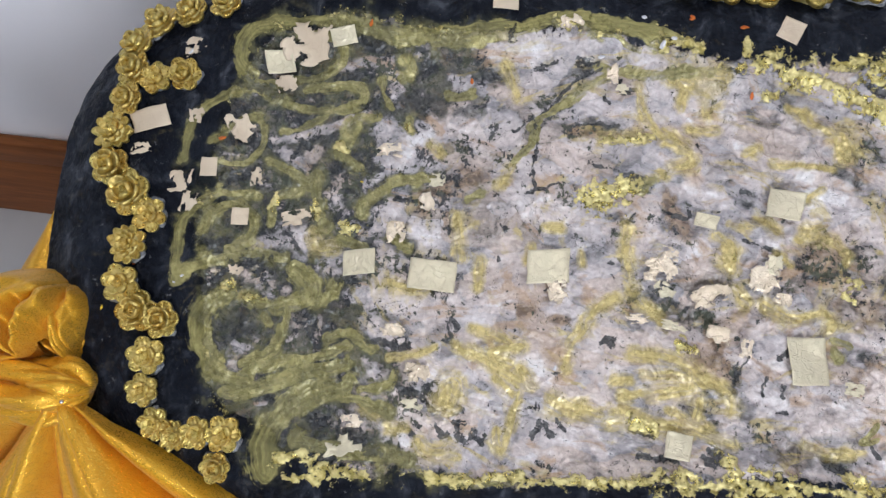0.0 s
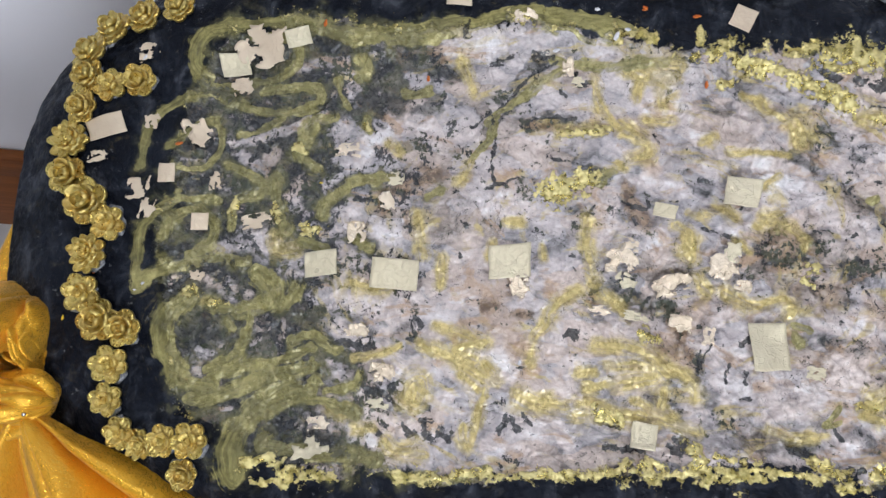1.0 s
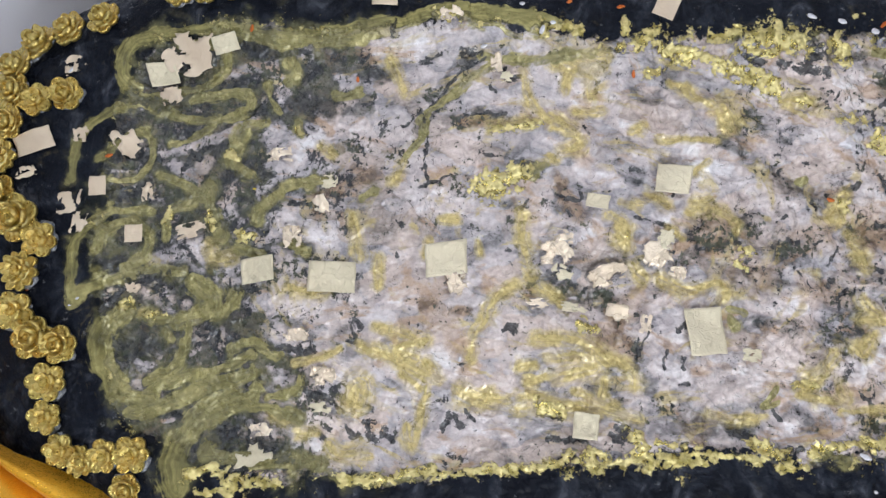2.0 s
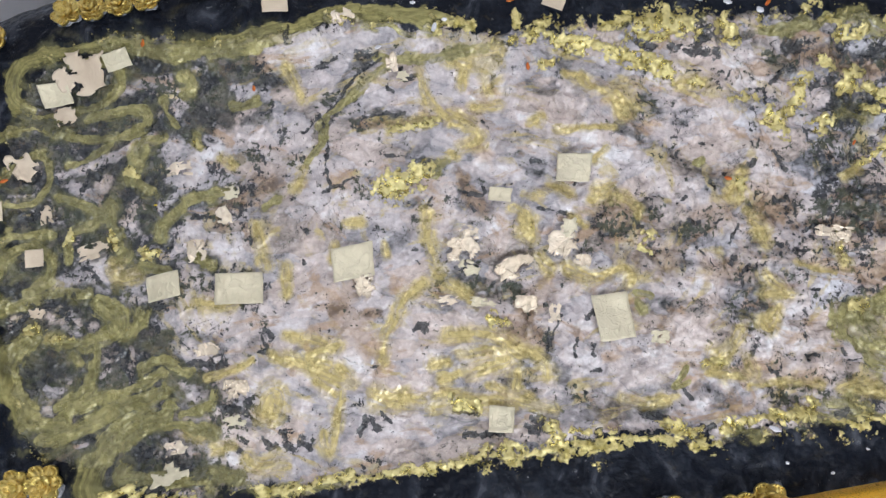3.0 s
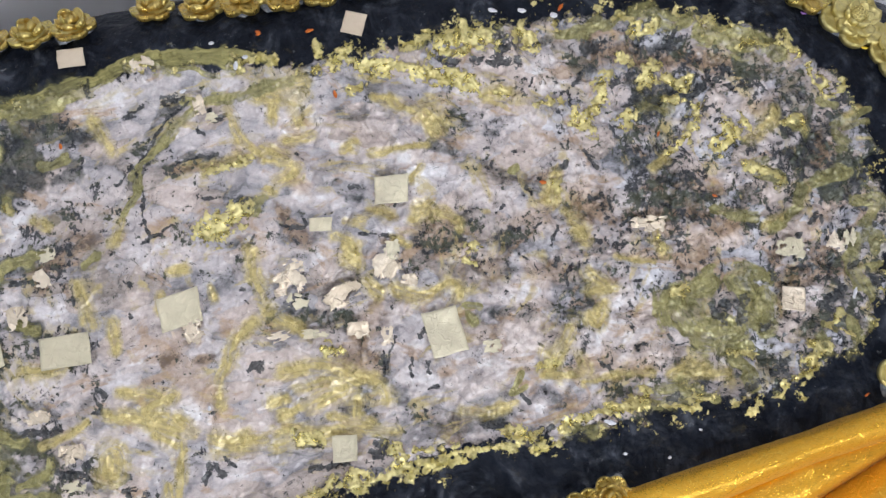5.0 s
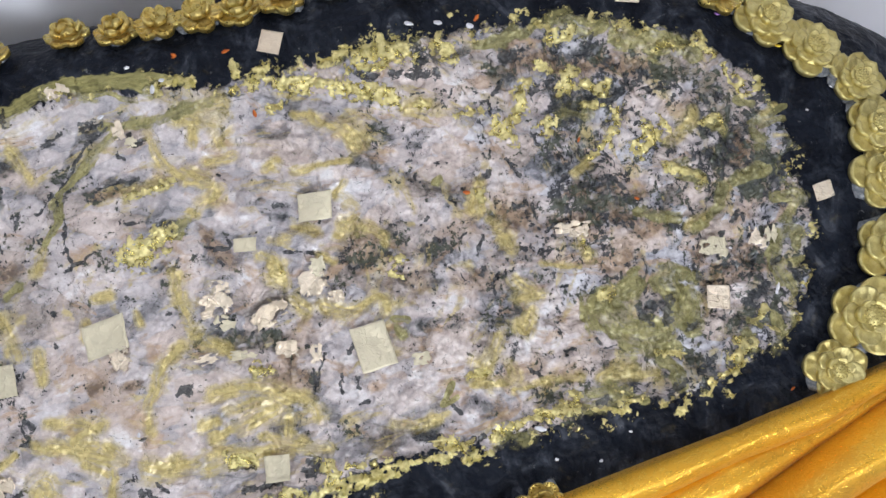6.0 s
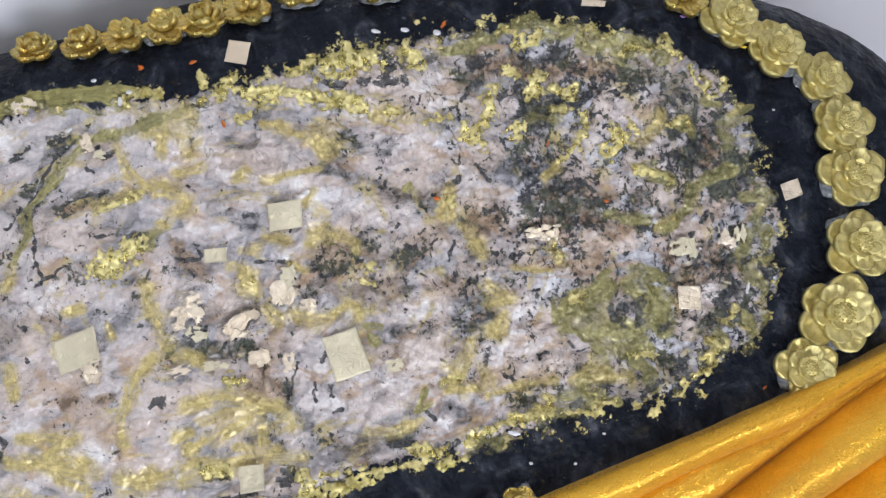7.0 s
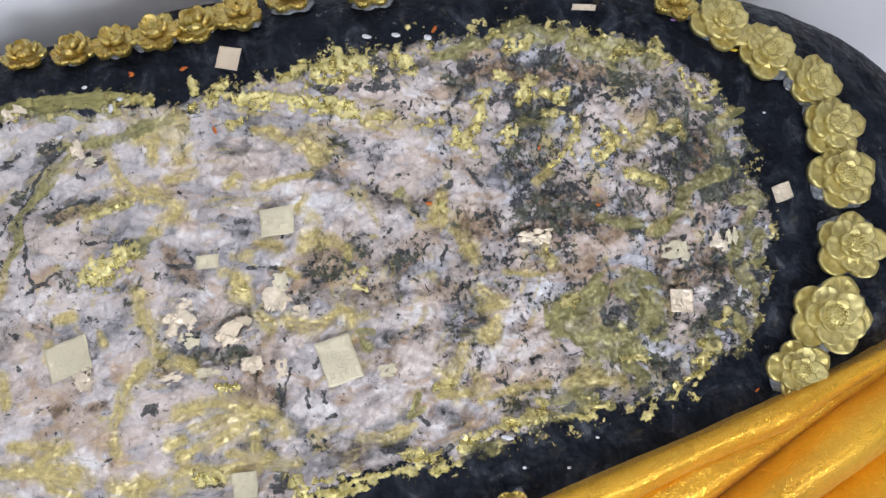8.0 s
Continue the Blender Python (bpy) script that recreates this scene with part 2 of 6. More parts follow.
wall_with_opening("wall_west", (-2.8, WALL_Y + 0.15), (-1.25, -0.05), (1.2, 2.6), (-2.65, -2.5), "y", "unseen beige wall, added with an assumed window opening")

# unseen fixture, added overhead to go with the assumed glow
lamp = tagged(new("ceiling_light"), "assumed white ceiling light with a long diffuser, out of view", "ceiling light")
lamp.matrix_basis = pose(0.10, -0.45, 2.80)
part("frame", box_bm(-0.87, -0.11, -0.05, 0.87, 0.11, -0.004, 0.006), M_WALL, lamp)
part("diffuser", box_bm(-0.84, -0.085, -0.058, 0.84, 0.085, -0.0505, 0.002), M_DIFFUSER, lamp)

board = tagged(new("baseboard"), "brown varnished wooden skirting along the wall", "baseboard", kind="structure")
part("board", box_bm(-2.5, WALL_Y - 0.018, 0.0, 2.5, WALL_Y - 0.002, 0.246, 0.003), M_WOOD, board)
part("moulding", box_bm(-2.5, WALL_Y - 0.026, 0.2465, 2.5, WALL_Y - 0.002, 0.316, 0.006), M_WOOD, board)

# ---- stone slab with a footprint ----
BACK_L, BACK_R, FRONT_L, FRONT_R = (0.642, 0.29, 2.6), (0.765, 0.302, 2.05), (0.642, 0.33, 3.3), (0.765, 0.315, 2.6)


def rim(px, py):
    """0 at the slab's middle, 1 on its outline."""
    out = np.zeros(np.shape(px))
    for sx, sy, (a, b, n) in ((-1, 1, BACK_L), (1, 1, BACK_R), (-1, -1, FRONT_L), (1, -1, FRONT_R)):
        here = (np.sign(px + 1e-9) == sx) & (np.sign(py + 1e-9) == sy)
        out = np.where(here, (np.abs(px / a) ** n + np.abs(py / b) ** n) ** (1 / n), out)
    return out


FOOT_X = np.array([-0.475, -0.455, -0.43, -0.34, -0.285, -0.20, -0.118, -0.05, 0.014, 0.125, 0.183, 0.32, 0.40, 0.48, 0.528, 0.555])
FOOT_TOP = np.array([0.03, 0.13, 0.175, 0.195, 0.187, 0.195, 0.211, 0.200, 0.184, 0.192, 0.199, 0.200, 0.182, 0.147, 0.085, 0.0])
FOOT_LOW = np.array([-0.03, -0.16, -0.205, -0.25, -0.252, -0.244, -0.237, -0.23, -0.222, -0.212, -0.212, -0.195, -0.20, -0.17, -0.12, -0.04])


def foot(px, py):
    """Metres inside the footprint's edge, rough; minus outside."""
    up, low = np.interp(px, FOOT_X, FOOT_TOP), np.interp(px, FOOT_X, FOOT_LOW)
    return np.minimum(np.minimum(up - py, py - low), np.minimum(px + 0.478, 0.55 - px))


def ground(px, py):
    """The slab's broad height."""
    r = rim(px, py)
    z = -0.03 * np.clip((r - 0.86) / 0.14, 0, 2.2) ** 2
    z = z - 0.024 * smooth01(py, 0.215, 0.285) * smooth01(px, -0.5, -0.3) - 0.18 * smooth01(r, 1.0, 1.035)
    z -= 0.014 * smooth01(foot(px, py), -0.01, 0.05)
    fall = np.maximum(0, r - 0.76)
    z = z - 0.09 * fall * smooth01(fall, 0, 0.1) * smooth01(px, 0.38, 0.5) * smooth01(py, -0.08, 0.08)
    return z


# ---- paint, stain and vein over the slab: strokes in millimetres from its middle ----
STEP = 0.0013
gx, gy = np.meshgrid(np.arange(-0.675, 0.785, STEP), np.arange(-0.345, 0.325, STEP))
FIELD = {k: np.full(gx.shape, -1.0) for k in "ogydkbwmp"}
ACROSS, ALONG, NEAR = np.zeros(gx.shape), np.zeros(gx.shape), np.full(gx.shape, -1.0)


def wobble(seed):
    return 0.0024 * value_noise(gx, gy, 0.035, seed) + 0.0020 * value_noise(gx, gy, 0.013, seed + 2) + 0.0009 * value_noise(gx, gy, 0.005, seed + 4)


wob_x, wob_y = wobble(41), wobble(42)
uneven = 1.0 + 0.75 * value_noise(gx, gy, 0.016, 47, 3, 0.6)
WIDTH = {"o": 0.98, "g": 1.1, "y": 1.1, "d": 0.92, "k": 1.1, "b": 1.25, "w": 1.0, "m": 1.15, "p": 1.2}


def smooth_line(pts):
    """A rounder line through the given points."""
    if len(pts) < 3:
        return pts
    out = []
    for i in range(len(pts) - 1):
        p0, p1, p2, p3 = (pts[max(0, min(len(pts) - 1, i + d))] for d in (-1, 0, 1, 2))
        for s in (0, 0.25, 0.5, 0.75):
            a, b, c, d = -0.5 * s + s * s - 0.5 * s ** 3, 1 - 2.5 * s * s + 1.5 * s ** 3, 0.5 * s + 2 * s * s - 1.5 * s ** 3, -0.5 * s * s + 0.5 * s ** 3
            out.append(a * p0 + b * p1 + c * p2 + d * p3)
    return out + [pts[-1]]


def stroke(kind, half, *points):
    """One stroke of a kind: o olive, g thick gold, y ochre, d black, k grey wash, b brown, w clear quartz and one
    painted glare, m dark murk, p tan stain.
    """
    half /= 1000
    line = smooth_line([np.array(p) / 1000 for p in points])
    reach = half * 2.2
    lo, hi = np.min(line, 0) - reach - 0.005, np.max(line, 0) + reach + 0.005
    i0, i1 = np.searchsorted(gx[0], (lo[0], hi[0]))
    j0, j1 = np.searchsorted(gy[:, 0], (lo[1], hi[1]))
    if i1 <= i0 or j1 <= j0:
        return
    box = np.s_[j0:j1, i0:i1]
    px, py = gx[box] + wob_x[box], gy[box] + wob_y[box]
    best, side, far, run = np.full(px.shape, 9.0), np.zeros(px.shape), np.zeros(px.shape), 0.0
    for a, b in zip(line[:-1], line[1:]):
        d = b - a
        n = max(1e-6, float(np.hypot(*d)))
        t = np.clip(((px - a[0]) * d[0] + (py - a[1]) * d[1]) / n ** 2, 0, 1)
        ex, ey = px - a[0] - t * d[0], py - a[1] - t * d[1]
        r = np.hypot(ex, ey)
        s = np.sign(d[0] * ey - d[1] * ex)
        nearer = r < best
        best, side, far = np.where(nearer, r, best), np.where(nearer, s * r, side), np.where(nearer, run + t * n, far)
        run += n
    value = np.clip(1 - best / (half * WIDTH[kind] * uneven[box]), -1, 1)
    FIELD[kind][box] = np.maximum(FIELD[kind][box], value)
    if kind in "ogy":
        take = value > NEAR[box]
        NEAR[box] = np.where(take, value, NEAR[box])
        ACROSS[box] = np.where(take, side, ACROSS[box])
        ALONG[box] = np.where(take, far + half * 37, ALONG[box])


stroke("k", 18.7, (-437, 149), (-398, 147))
stroke("k", 14.3, (-342, 164), (-313, 161))
stroke("k", 8.1, (-356, 131), (-330, 132))
stroke("k", 8.1, (-404, 106), (-381, 107), (-347, 112))
stroke("k", 17.1, (-266, 149), (-280, 119), (-256, 116))
stroke("k", 14.1, (-245, 162), (-222, 154))
stroke("k", 9.1, (-301, 111), (-305, 99), (-272, 102))
stroke("k", 16.4, (-476, 73), (-447, 88), (-425, 92))
stroke("k", 15.4, (-469, 41), (-442, 52), (-424, 45))
stroke("k", 9.2, (-412, 79), (-377, 82), (-361, 90))
stroke("k", 10.3, (-417, 37), (-390, 54), (-372, 48))
stroke("k", 6.8, (-323, 61), (-326, 42))
stroke("k", 13.8, (-461, -32), (-436, -42), (-462, -55))
stroke("k", 4.9, (-478, -35), (-470, -62))
stroke("k", 8.0, (-391, 17), (-404, 10))
stroke("k", 10.0, (-393, -76), (-376, -79))
stroke("k", 14.4, (-418, -134), (-434, -142), (-406, -122))
stroke("k", 9.9, (-368, -133), (-348, -117), (-360, -110))
stroke("k", 10.9, (-330, -142), (-314, -121), (-327, -104), (-312, -151))
stroke("k", 9.8, (-374, -164), (-321, -149))
stroke("k", 10.3, (-326, -221), (-305, -214), (-283, -218))
stroke("k", 8.2, (-286, -229), (-261, -220))
stroke("k", 7.6, (-272, -143), (-290, -134), (-303, -114))
stroke("k", 7.2, (-373, -224), (-365, -211), (-344, -196))
stroke("k", 8.7, (-300, -103), (-317, -94))
stroke("k", 7.7, (-283, -21), (-279, -29))
stroke("m", 5.8, (-427, 62), (-413, 51))
stroke("m", 6.8, (-370, 34), (-347, 31), (-334, 18))
stroke("m", 5.6, (-315, 6), (-288, 15))
stroke("o", 8.1, (-448, 121), (-459, 133), (-460, 151), (-449, 165), (-428, 174))
stroke("o", 5.9, (-434, 173), (-400, 180), (-366, 182), (-332, 179), (-309, 176), (-283, 172))
stroke("o", 3.8, (-332, 174), (-308, 167), (-285, 169))
stroke("o", 5.0, (-405, 167), (-380, 169), (-362, 163), (-359, 150), (-365, 138), (-381, 127), (-406, 121))
stroke("o", 4.5, (-455, 119), (-446, 115), (-417, 116))
stroke("o", 5.2, (-433, 106), (-409, 97), (-385, 93), (-356, 96), (-339, 103), (-333, 115), (-342, 121), (-365, 119), (-391, 113))
stroke("o", 6.2, (-296, 153), (-290, 146), (-292, 135))
stroke("o", 4.0, (-317, 131), (-312, 117), (-303, 105))
stroke("b", 2.3, (-317, 127), (-311, 110))
stroke("o", 5.3, (-269, 172), (-247, 176), (-224, 174))
stroke("o", 4.0, (-246, 122), (-227, 129))
stroke("o", 5.7, (-502, 30), (-502, 50), (-496, 71), (-481, 88), (-463, 100), (-445, 108), (-422, 106))
stroke("o", 3.4, (-462, 28), (-444, 30), (-432, 40), (-425, 57), (-429, 71), (-440, 81))
stroke("o", 3.3, (-464, 59), (-453, 74), (-435, 82))
stroke("o", 2.9, (-477, 47), (-463, 56))
stroke("o", 4.0, (-410, 67), (-388, 75), (-367, 89))
stroke("o", 8.0, (-340, 82), (-347, 58), (-344, 49))
stroke("o", 4.0, (-338, 90), (-317, 93))
stroke("o", 5.7, (-283, 93), (-280, 81))
stroke("y", 4.5, (-263, 72), (-252, 62))
stroke("o", 4.6, (-416, 34), (-386, 25), (-374, 14))
stroke("o", 5.6, (-486, -86), (-492, -62), (-491, -39), (-481, -20))
stroke("o", 4.8, (-481, -18), (-462, -3), (-440, 2), (-422, 0))
stroke("o", 5.4, (-469, -40), (-466, -24), (-451, -11), (-434, -14), (-423, -26), (-427, -44), (-444, -56))
stroke("o", 5.9, (-488, -90), (-467, -75), (-443, -63), (-416, -56), (-388, -56))
stroke("o", 5.1, (-406, -24), (-407, -7), (-400, 4), (-381, 11))
stroke("o", 8.5, (-369, 24), (-361, -2), (-356, -18))
stroke("y", 5.6, (-363, -26), (-359, -44), (-342, -42))
stroke("o", 6.1, (-319, -3), (-313, 11), (-298, 25), (-280, 35), (-257, 37))
stroke("g", 4.5, (-333, -19), (-318, -18))
stroke("o", 5.0, (-335, -33), (-309, -35))
stroke("o", 5.7, (-328, 39), (-340, 46))
stroke("o", 9.6, (-439, -92), (-455, -114), (-457, -139), (-451, -159), (-435, -174), (-408, -178))
stroke("o", 5.5, (-410, -171), (-383, -160), (-362, -152), (-340, -146), (-317, -133))
stroke("o", 8.2, (-423, -192), (-401, -185), (-373, -173), (-342, -157), (-315, -151))
stroke("o", 6.1, (-381, -99), (-378, -118), (-382, -140), (-392, -155), (-416, -164))
stroke("o", 11.1, (-378, -66), (-358, -80), (-362, -94), (-389, -106))
stroke("o", 6.6, (-350, -98), (-338, -86), (-332, -74))
stroke("o", 6.7, (-418, -100), (-398, -103))
stroke("o", 4.4, (-399, -115), (-392, -123))
stroke("g", 4.3, (-446, -88), (-433, -86))
stroke("y", 3.3, (-424, -97), (-407, -100))
stroke("o", 6.0, (-335, -129), (-314, -121), (-290, -133))
stroke("o", 12.4, (-372, -257), (-378, -238), (-372, -214), (-361, -196), (-336, -179), (-309, -170))
stroke("o", 5.9, (-347, -197), (-321, -181), (-294, -181), (-265, -190))
stroke("o", 5.4, (-295, -172), (-269, -164), (-265, -152))
stroke("o", 8.2, (-348, -217), (-350, -229), (-329, -229))
stroke("o", 7.1, (-302, -231), (-275, -229), (-243, -228))
stroke("o", 4.5, (-231, -239), (-219, -245))
stroke("g", 6.6, (-360, -244), (-346, -238), (-326, -243), (-301, -246))
stroke("g", 3.1, (-355, -260), (-323, -257), (-314, -247))
stroke("y", 4.8, (-291, -185), (-277, -191))
stroke("y", 4.2, (-264, -203), (-247, -203))
stroke("d", 4.7, (-442, 155), (-430, 164))
stroke("d", 4.1, (-448, 143), (-444, 130), (-431, 125))
stroke("d", 5.6, (-470, 107), (-448, 111), (-416, 107))
stroke("d", 4.0, (-334, 103), (-324, 111), (-318, 99))
stroke("d", 6.9, (-492, 14), (-457, 14), (-427, 26))
stroke("d", 2.8, (-389, -32), (-377, -46))
stroke("d", 3.9, (-352, -5), (-345, -13))
stroke("d", 4.5, (-309, -18), (-318, -12))
stroke("d", 3.4, (-335, 18), (-322, 14))
stroke("d", 3.9, (-288, 15), (-275, 13))
stroke("d", 3.4, (-389, 62), (-380, 55))
stroke("d", 3.4, (-390, 52), (-394, 37))
stroke("d", 7.2, (-459, -91), (-444, -75), (-424, -65), (-400, -68))
stroke("d", 5.0, (-332, -71), (-315, -72))
stroke("d", 3.8, (-323, -87), (-320, -94))
stroke("d", 4.3, (-274, -127), (-258, -127), (-297, -124))
stroke("d", 5.8, (-260, -167), (-244, -170), (-226, -183))
stroke("d", 4.2, (-209, -185), (-197, -178))
stroke("d", 5.8, (-336, -202), (-324, -206), (-349, -213))
stroke("d", 6.1, (-350, -251), (-339, -245))
stroke("d", 5.1, (-288, -221), (-273, -227))
stroke("d", 3.1, (-221, -197), (-209, -205))
stroke("d", 3.6, (-189, -200), (-178, -204))
stroke("d", 2.7, (-218, -95), (-211, -102))
stroke("d", 2.7, (-218, -117), (-224, -116))
stroke("d", 3.3, (-309, -13), (-303, 2))
stroke("d", 2.2, (-232, -6), (-231, 5))
stroke("d", 3.4, (-303, 42), (-324, 34))
stroke("d", 3.2, (-266, -144), (-257, -167))
stroke("w", 5.2, (-364, 138), (-340, 144), (-312, 151))
stroke("w", 6.3, (-311, 139), (-297, 129), (-302, 114))
stroke("w", 2.6, (-440, 153), (-433, 160))
stroke("w", 5.2, (-416, 58), (-392, 65), (-362, 78), (-327, 94))
stroke("w", 9.0, (-309, 84), (-278, 66), (-299, 51), (-259, 89))
stroke("w", 4.6, (-377, 42), (-370, 54))
stroke("w", 6.7, (-243, 100), (-217, 91))
stroke("w", 10.1, (-415, -46), (-391, -36), (-368, -37))
stroke("w", 9.0, (-349, 5), (-343, 23))
stroke("w", 7.8, (-302, -3), (-285, -10), (-293, 9))
stroke("w", 7.8, (-330, -46), (-347, -48))
stroke("w", 7.7, (-264, -16), (-249, -25), (-239, -18))
stroke("w", 8.7, (-296, -91), (-308, -79), (-263, -90))
stroke("w", 14.0, (-251, -97), (-220, -82), (-196, -95))
stroke("w", 11.9, (-298, -113), (-257, -130))
stroke("w", 13.8, (-234, -143), (-196, -143))
stroke("w", 9.5, (-249, -190), (-234, -201))
stroke("w", 9.2, (-258, -207), (-231, -219), (-196, -221))
stroke("w", 9.2, (-215, -201), (-187, -210))
stroke("w", 8.4, (-185, -187), (-182, -168))
stroke("w", 2.7, (-346, -109), (-343, -126))
stroke("w", 3.3, (-373, -137), (-368, -129))
stroke("w", 2.8, (-425, -146), (-410, -148))
stroke("w", 3.1, (-393, -197), (-385, -195))
stroke("w", 6.9, (-407, 47), (-381, 33))
stroke("b", 7.8, (-235, 38), (-253, 22), (-262, 6))
stroke("b", 4.4, (-226, 50), (-209, 47))
stroke("y", 12.7, (-212, -161), (-214, -171))
stroke("y", 6.1, (-235, -213), (-223, -220), (-200, -218))
stroke("y", 4.9, (-226, 6), (-220, -16), (-215, -35))
stroke("o", 6.6, (-288, -24), (-270, -33))
stroke("o", 5.5, (-217, 23), (-207, 30))
stroke("y", 5.5, (-288, -68), (-265, -72), (-252, -68))
stroke("y", 2.7, (-272, -140), (-246, -131), (-231, -122))
stroke("y", 3.2, (-215, -119), (-187, -127))
stroke("k", 5.2, (-133, 203), (-101, 205))
stroke("k", 6.5, (-107, 169), (-132, 150), (-158, 122))
stroke("k", 5.3, (-168, 91), (-152, 109), (-116, 152))
stroke("k", 4.7, (13, 182), (26, 170))
stroke("k", 6.6, (38, 132), (60, 130))
stroke("k", 6.4, (-12, 39), (-29, 37), (-27, 20))
stroke("k", 7.6, (30, 63), (44, 48))
stroke("k", 6.4, (-67, 62), (-47, 52))
stroke("k", 5.3, (-57, 27), (-80, 21))
stroke("k", 7.5, (-107, 110), (-70, 108), (-124, 103))
stroke("k", 8.4, (17, -61), (-20, -58), (44, -84))
stroke("k", 7.3, (-27, -40), (-46, -57))
stroke("k", 5.2, (39, -109), (45, -132))
stroke("k", 6.2, (55, -135), (62, -152))
stroke("k", 7.2, (23, -137), (29, -160))
stroke("b", 5.4, (-125, 98), (-93, 99), (-55, 101))
stroke("b", 6.4, (-25, 30), (-9, 16), (-32, 49))
stroke("b", 4.3, (61, 0), (78, 1))
stroke("b", 5.1, (-134, -47), (-126, -65))
stroke("b", 4.1, (-121, -82), (-109, -82))
stroke("b", 5.1, (-154, -79), (-144, -77))
stroke("b", 7.3, (20, -73), (40, -104))
stroke("p", 10.5, (40, -78), (15, -98))
stroke("p", 11.9, (-48, 108), (-17, 99))
stroke("p", 10.2, (-119, -114), (-157, -63))
stroke("p", 7.6, (-16, 76), (-7, 65))
stroke("o", 6.7, (-154, 201), (-122, 206), (-85, 204), (-56, 192))
stroke("o", 3.6, (-114, 199), (-69, 185))
stroke("o", 5.3, (-108, 166), (-65, 164), (-37, 165), (-2, 168))
stroke("o", 4.8, (-166, 101), (-151, 115), (-126, 137), (-98, 158))
stroke("o", 4.8, (-177, 65), (-167, 79), (-159, 100))
stroke("y", 4.2, (-187, 40), (-178, 60))
stroke("g", 4.5, (-136, 201), (-145, 199))
stroke("g", 4.7, (-45, 190), (-25, 194))
stroke("g", 4.7, (-15, 190), (-11, 185))
stroke("g", 3.8, (26, 202), (28, 188))
stroke("g", 5.8, (46, 181), (56, 191), (40, 177))
stroke("g", 4.7, (24, 173), (27, 174))
stroke("g", 6.3, (55, 175), (81, 172), (107, 166), (132, 155))
stroke("g", 4.8, (110, 185), (136, 192))
stroke("y", 5.8, (-38, 160), (-9, 164), (10, 162))
stroke("y", 5.3, (-1, 152), (9, 157), (-37, 162))
stroke("y", 4.9, (-24, 149), (-26, 132))
stroke("y", 3.8, (0, 135), (10, 140))
stroke("y", 4.3, (-65, 152), (-63, 131), (-55, 116), (-39, 101))
stroke("y", 5.4, (-40, 107), (-9, 83), (-27, 73))
stroke("y", 4.4, (-15, 111), (10, 113))
stroke("y", 3.8, (37, 95), (49, 101))
stroke("g", 4.3, (54, 153), (63, 155))
stroke("y", 5.0, (90, 141), (101, 127), (118, 113), (126, 98))
stroke("y", 3.3, (74, 144), (90, 142))
stroke("y", 3.3, (63, 89), (91, 89), (118, 88))
stroke("g", 4.3, (-94, 93), (-75, 95), (-47, 100))
stroke("y", 3.2, (-37, 94), (-14, 87))
stroke("y", 3.2, (-40, 66), (-32, 63))
stroke("g", 9.0, (-101, 34), (-86, 44), (-66, 51))
stroke("g", 6.4, (-88, 34), (-69, 35))
stroke("y", 5.2, (-63, 12), (-63, -10), (-59, -27), (-52, -45))
stroke("o", 5.3, (-54, 48), (-46, 58))
stroke("y", 3.8, (29, 27), (47, 24))
stroke("y", 4.3, (55, 35), (72, 25))
stroke("y", 5.3, (18, 15), (34, 0), (36, -17), (24, 3))
stroke("g", 2.7, (36, -3), (37, -5))
stroke("y", 4.8, (41, -34), (52, -48))
stroke("y", 5.3, (68, -47), (91, -56))
stroke("y", 3.8, (92, 18), (110, 22))
stroke("y", 3.2, (87, -6), (73, 3))
stroke("y", 3.7, (-141, 3), (-125, 4))
stroke("y", 3.1, (-105, -17), (-102, -28))
stroke("y", 6.2, (-70, -57), (-88, -71), (-96, -88), (-105, -104))
stroke("y", 4.1, (-105, -107), (-108, -127))
stroke("y", 4.6, (-199, -37), (-198, -61))
stroke("y", 3.1, (-154, -16), (-154, -32))
stroke("b", 2.6, (-133, -58), (-116, -49))
stroke("y", 4.2, (-41, -58), (-23, -73))
stroke("g", 4.2, (-8, -90), (10, -95))
stroke("y", 5.7, (-45, -106), (-24, -106), (2, -109), (20, -124))
stroke("y", 4.6, (-36, -126), (-11, -121), (5, -120))
stroke("y", 5.2, (21, -121), (44, -135), (47, -146))
stroke("y", 5.1, (-58, -134), (-45, -132))
stroke("y", 4.6, (17, -141), (16, -157))
stroke("y", 5.6, (-61, -162), (-29, -162), (7, -165), (47, -175))
stroke("b", 2.5, (-55, -157), (-14, -163))
stroke("y", 3.6, (-12, -153), (28, -165))
stroke("y", 6.0, (-197, -123), (-164, -137), (-136, -149), (-148, -133))
stroke("y", 4.0, (-199, -100), (-169, -107), (-155, -116))
stroke("y", 6.1, (-116, -155), (-97, -162), (-72, -164))
stroke("y", 4.0, (-171, -145), (-152, -157))
stroke("g", 5.1, (-41, -169), (-21, -171))
stroke("g", 4.5, (44, -189), (56, -201))
stroke("d", 2.1, (-159, 83), (-158, 55), (-156, 33))
stroke("d", 2.1, (-162, 34), (-145, 39), (-133, 47))
stroke("d", 1.6, (-161, 100), (-165, 112))
stroke("d", 2.1, (-109, 170), (-121, 169))
stroke("d", 4.4, (-83, 153), (-77, 143), (-71, 147))
stroke("d", 2.7, (-93, 130), (-99, 137))
stroke("d", 2.1, (-161, 164), (-147, 167))
stroke("d", 2.1, (-168, 158), (-157, 160))
stroke("d", 1.6, (-97, 105), (-85, 111), (-123, 108))
stroke("d", 1.6, (-2, 91), (-9, 97))
stroke("d", 2.6, (7, 171), (23, 168))
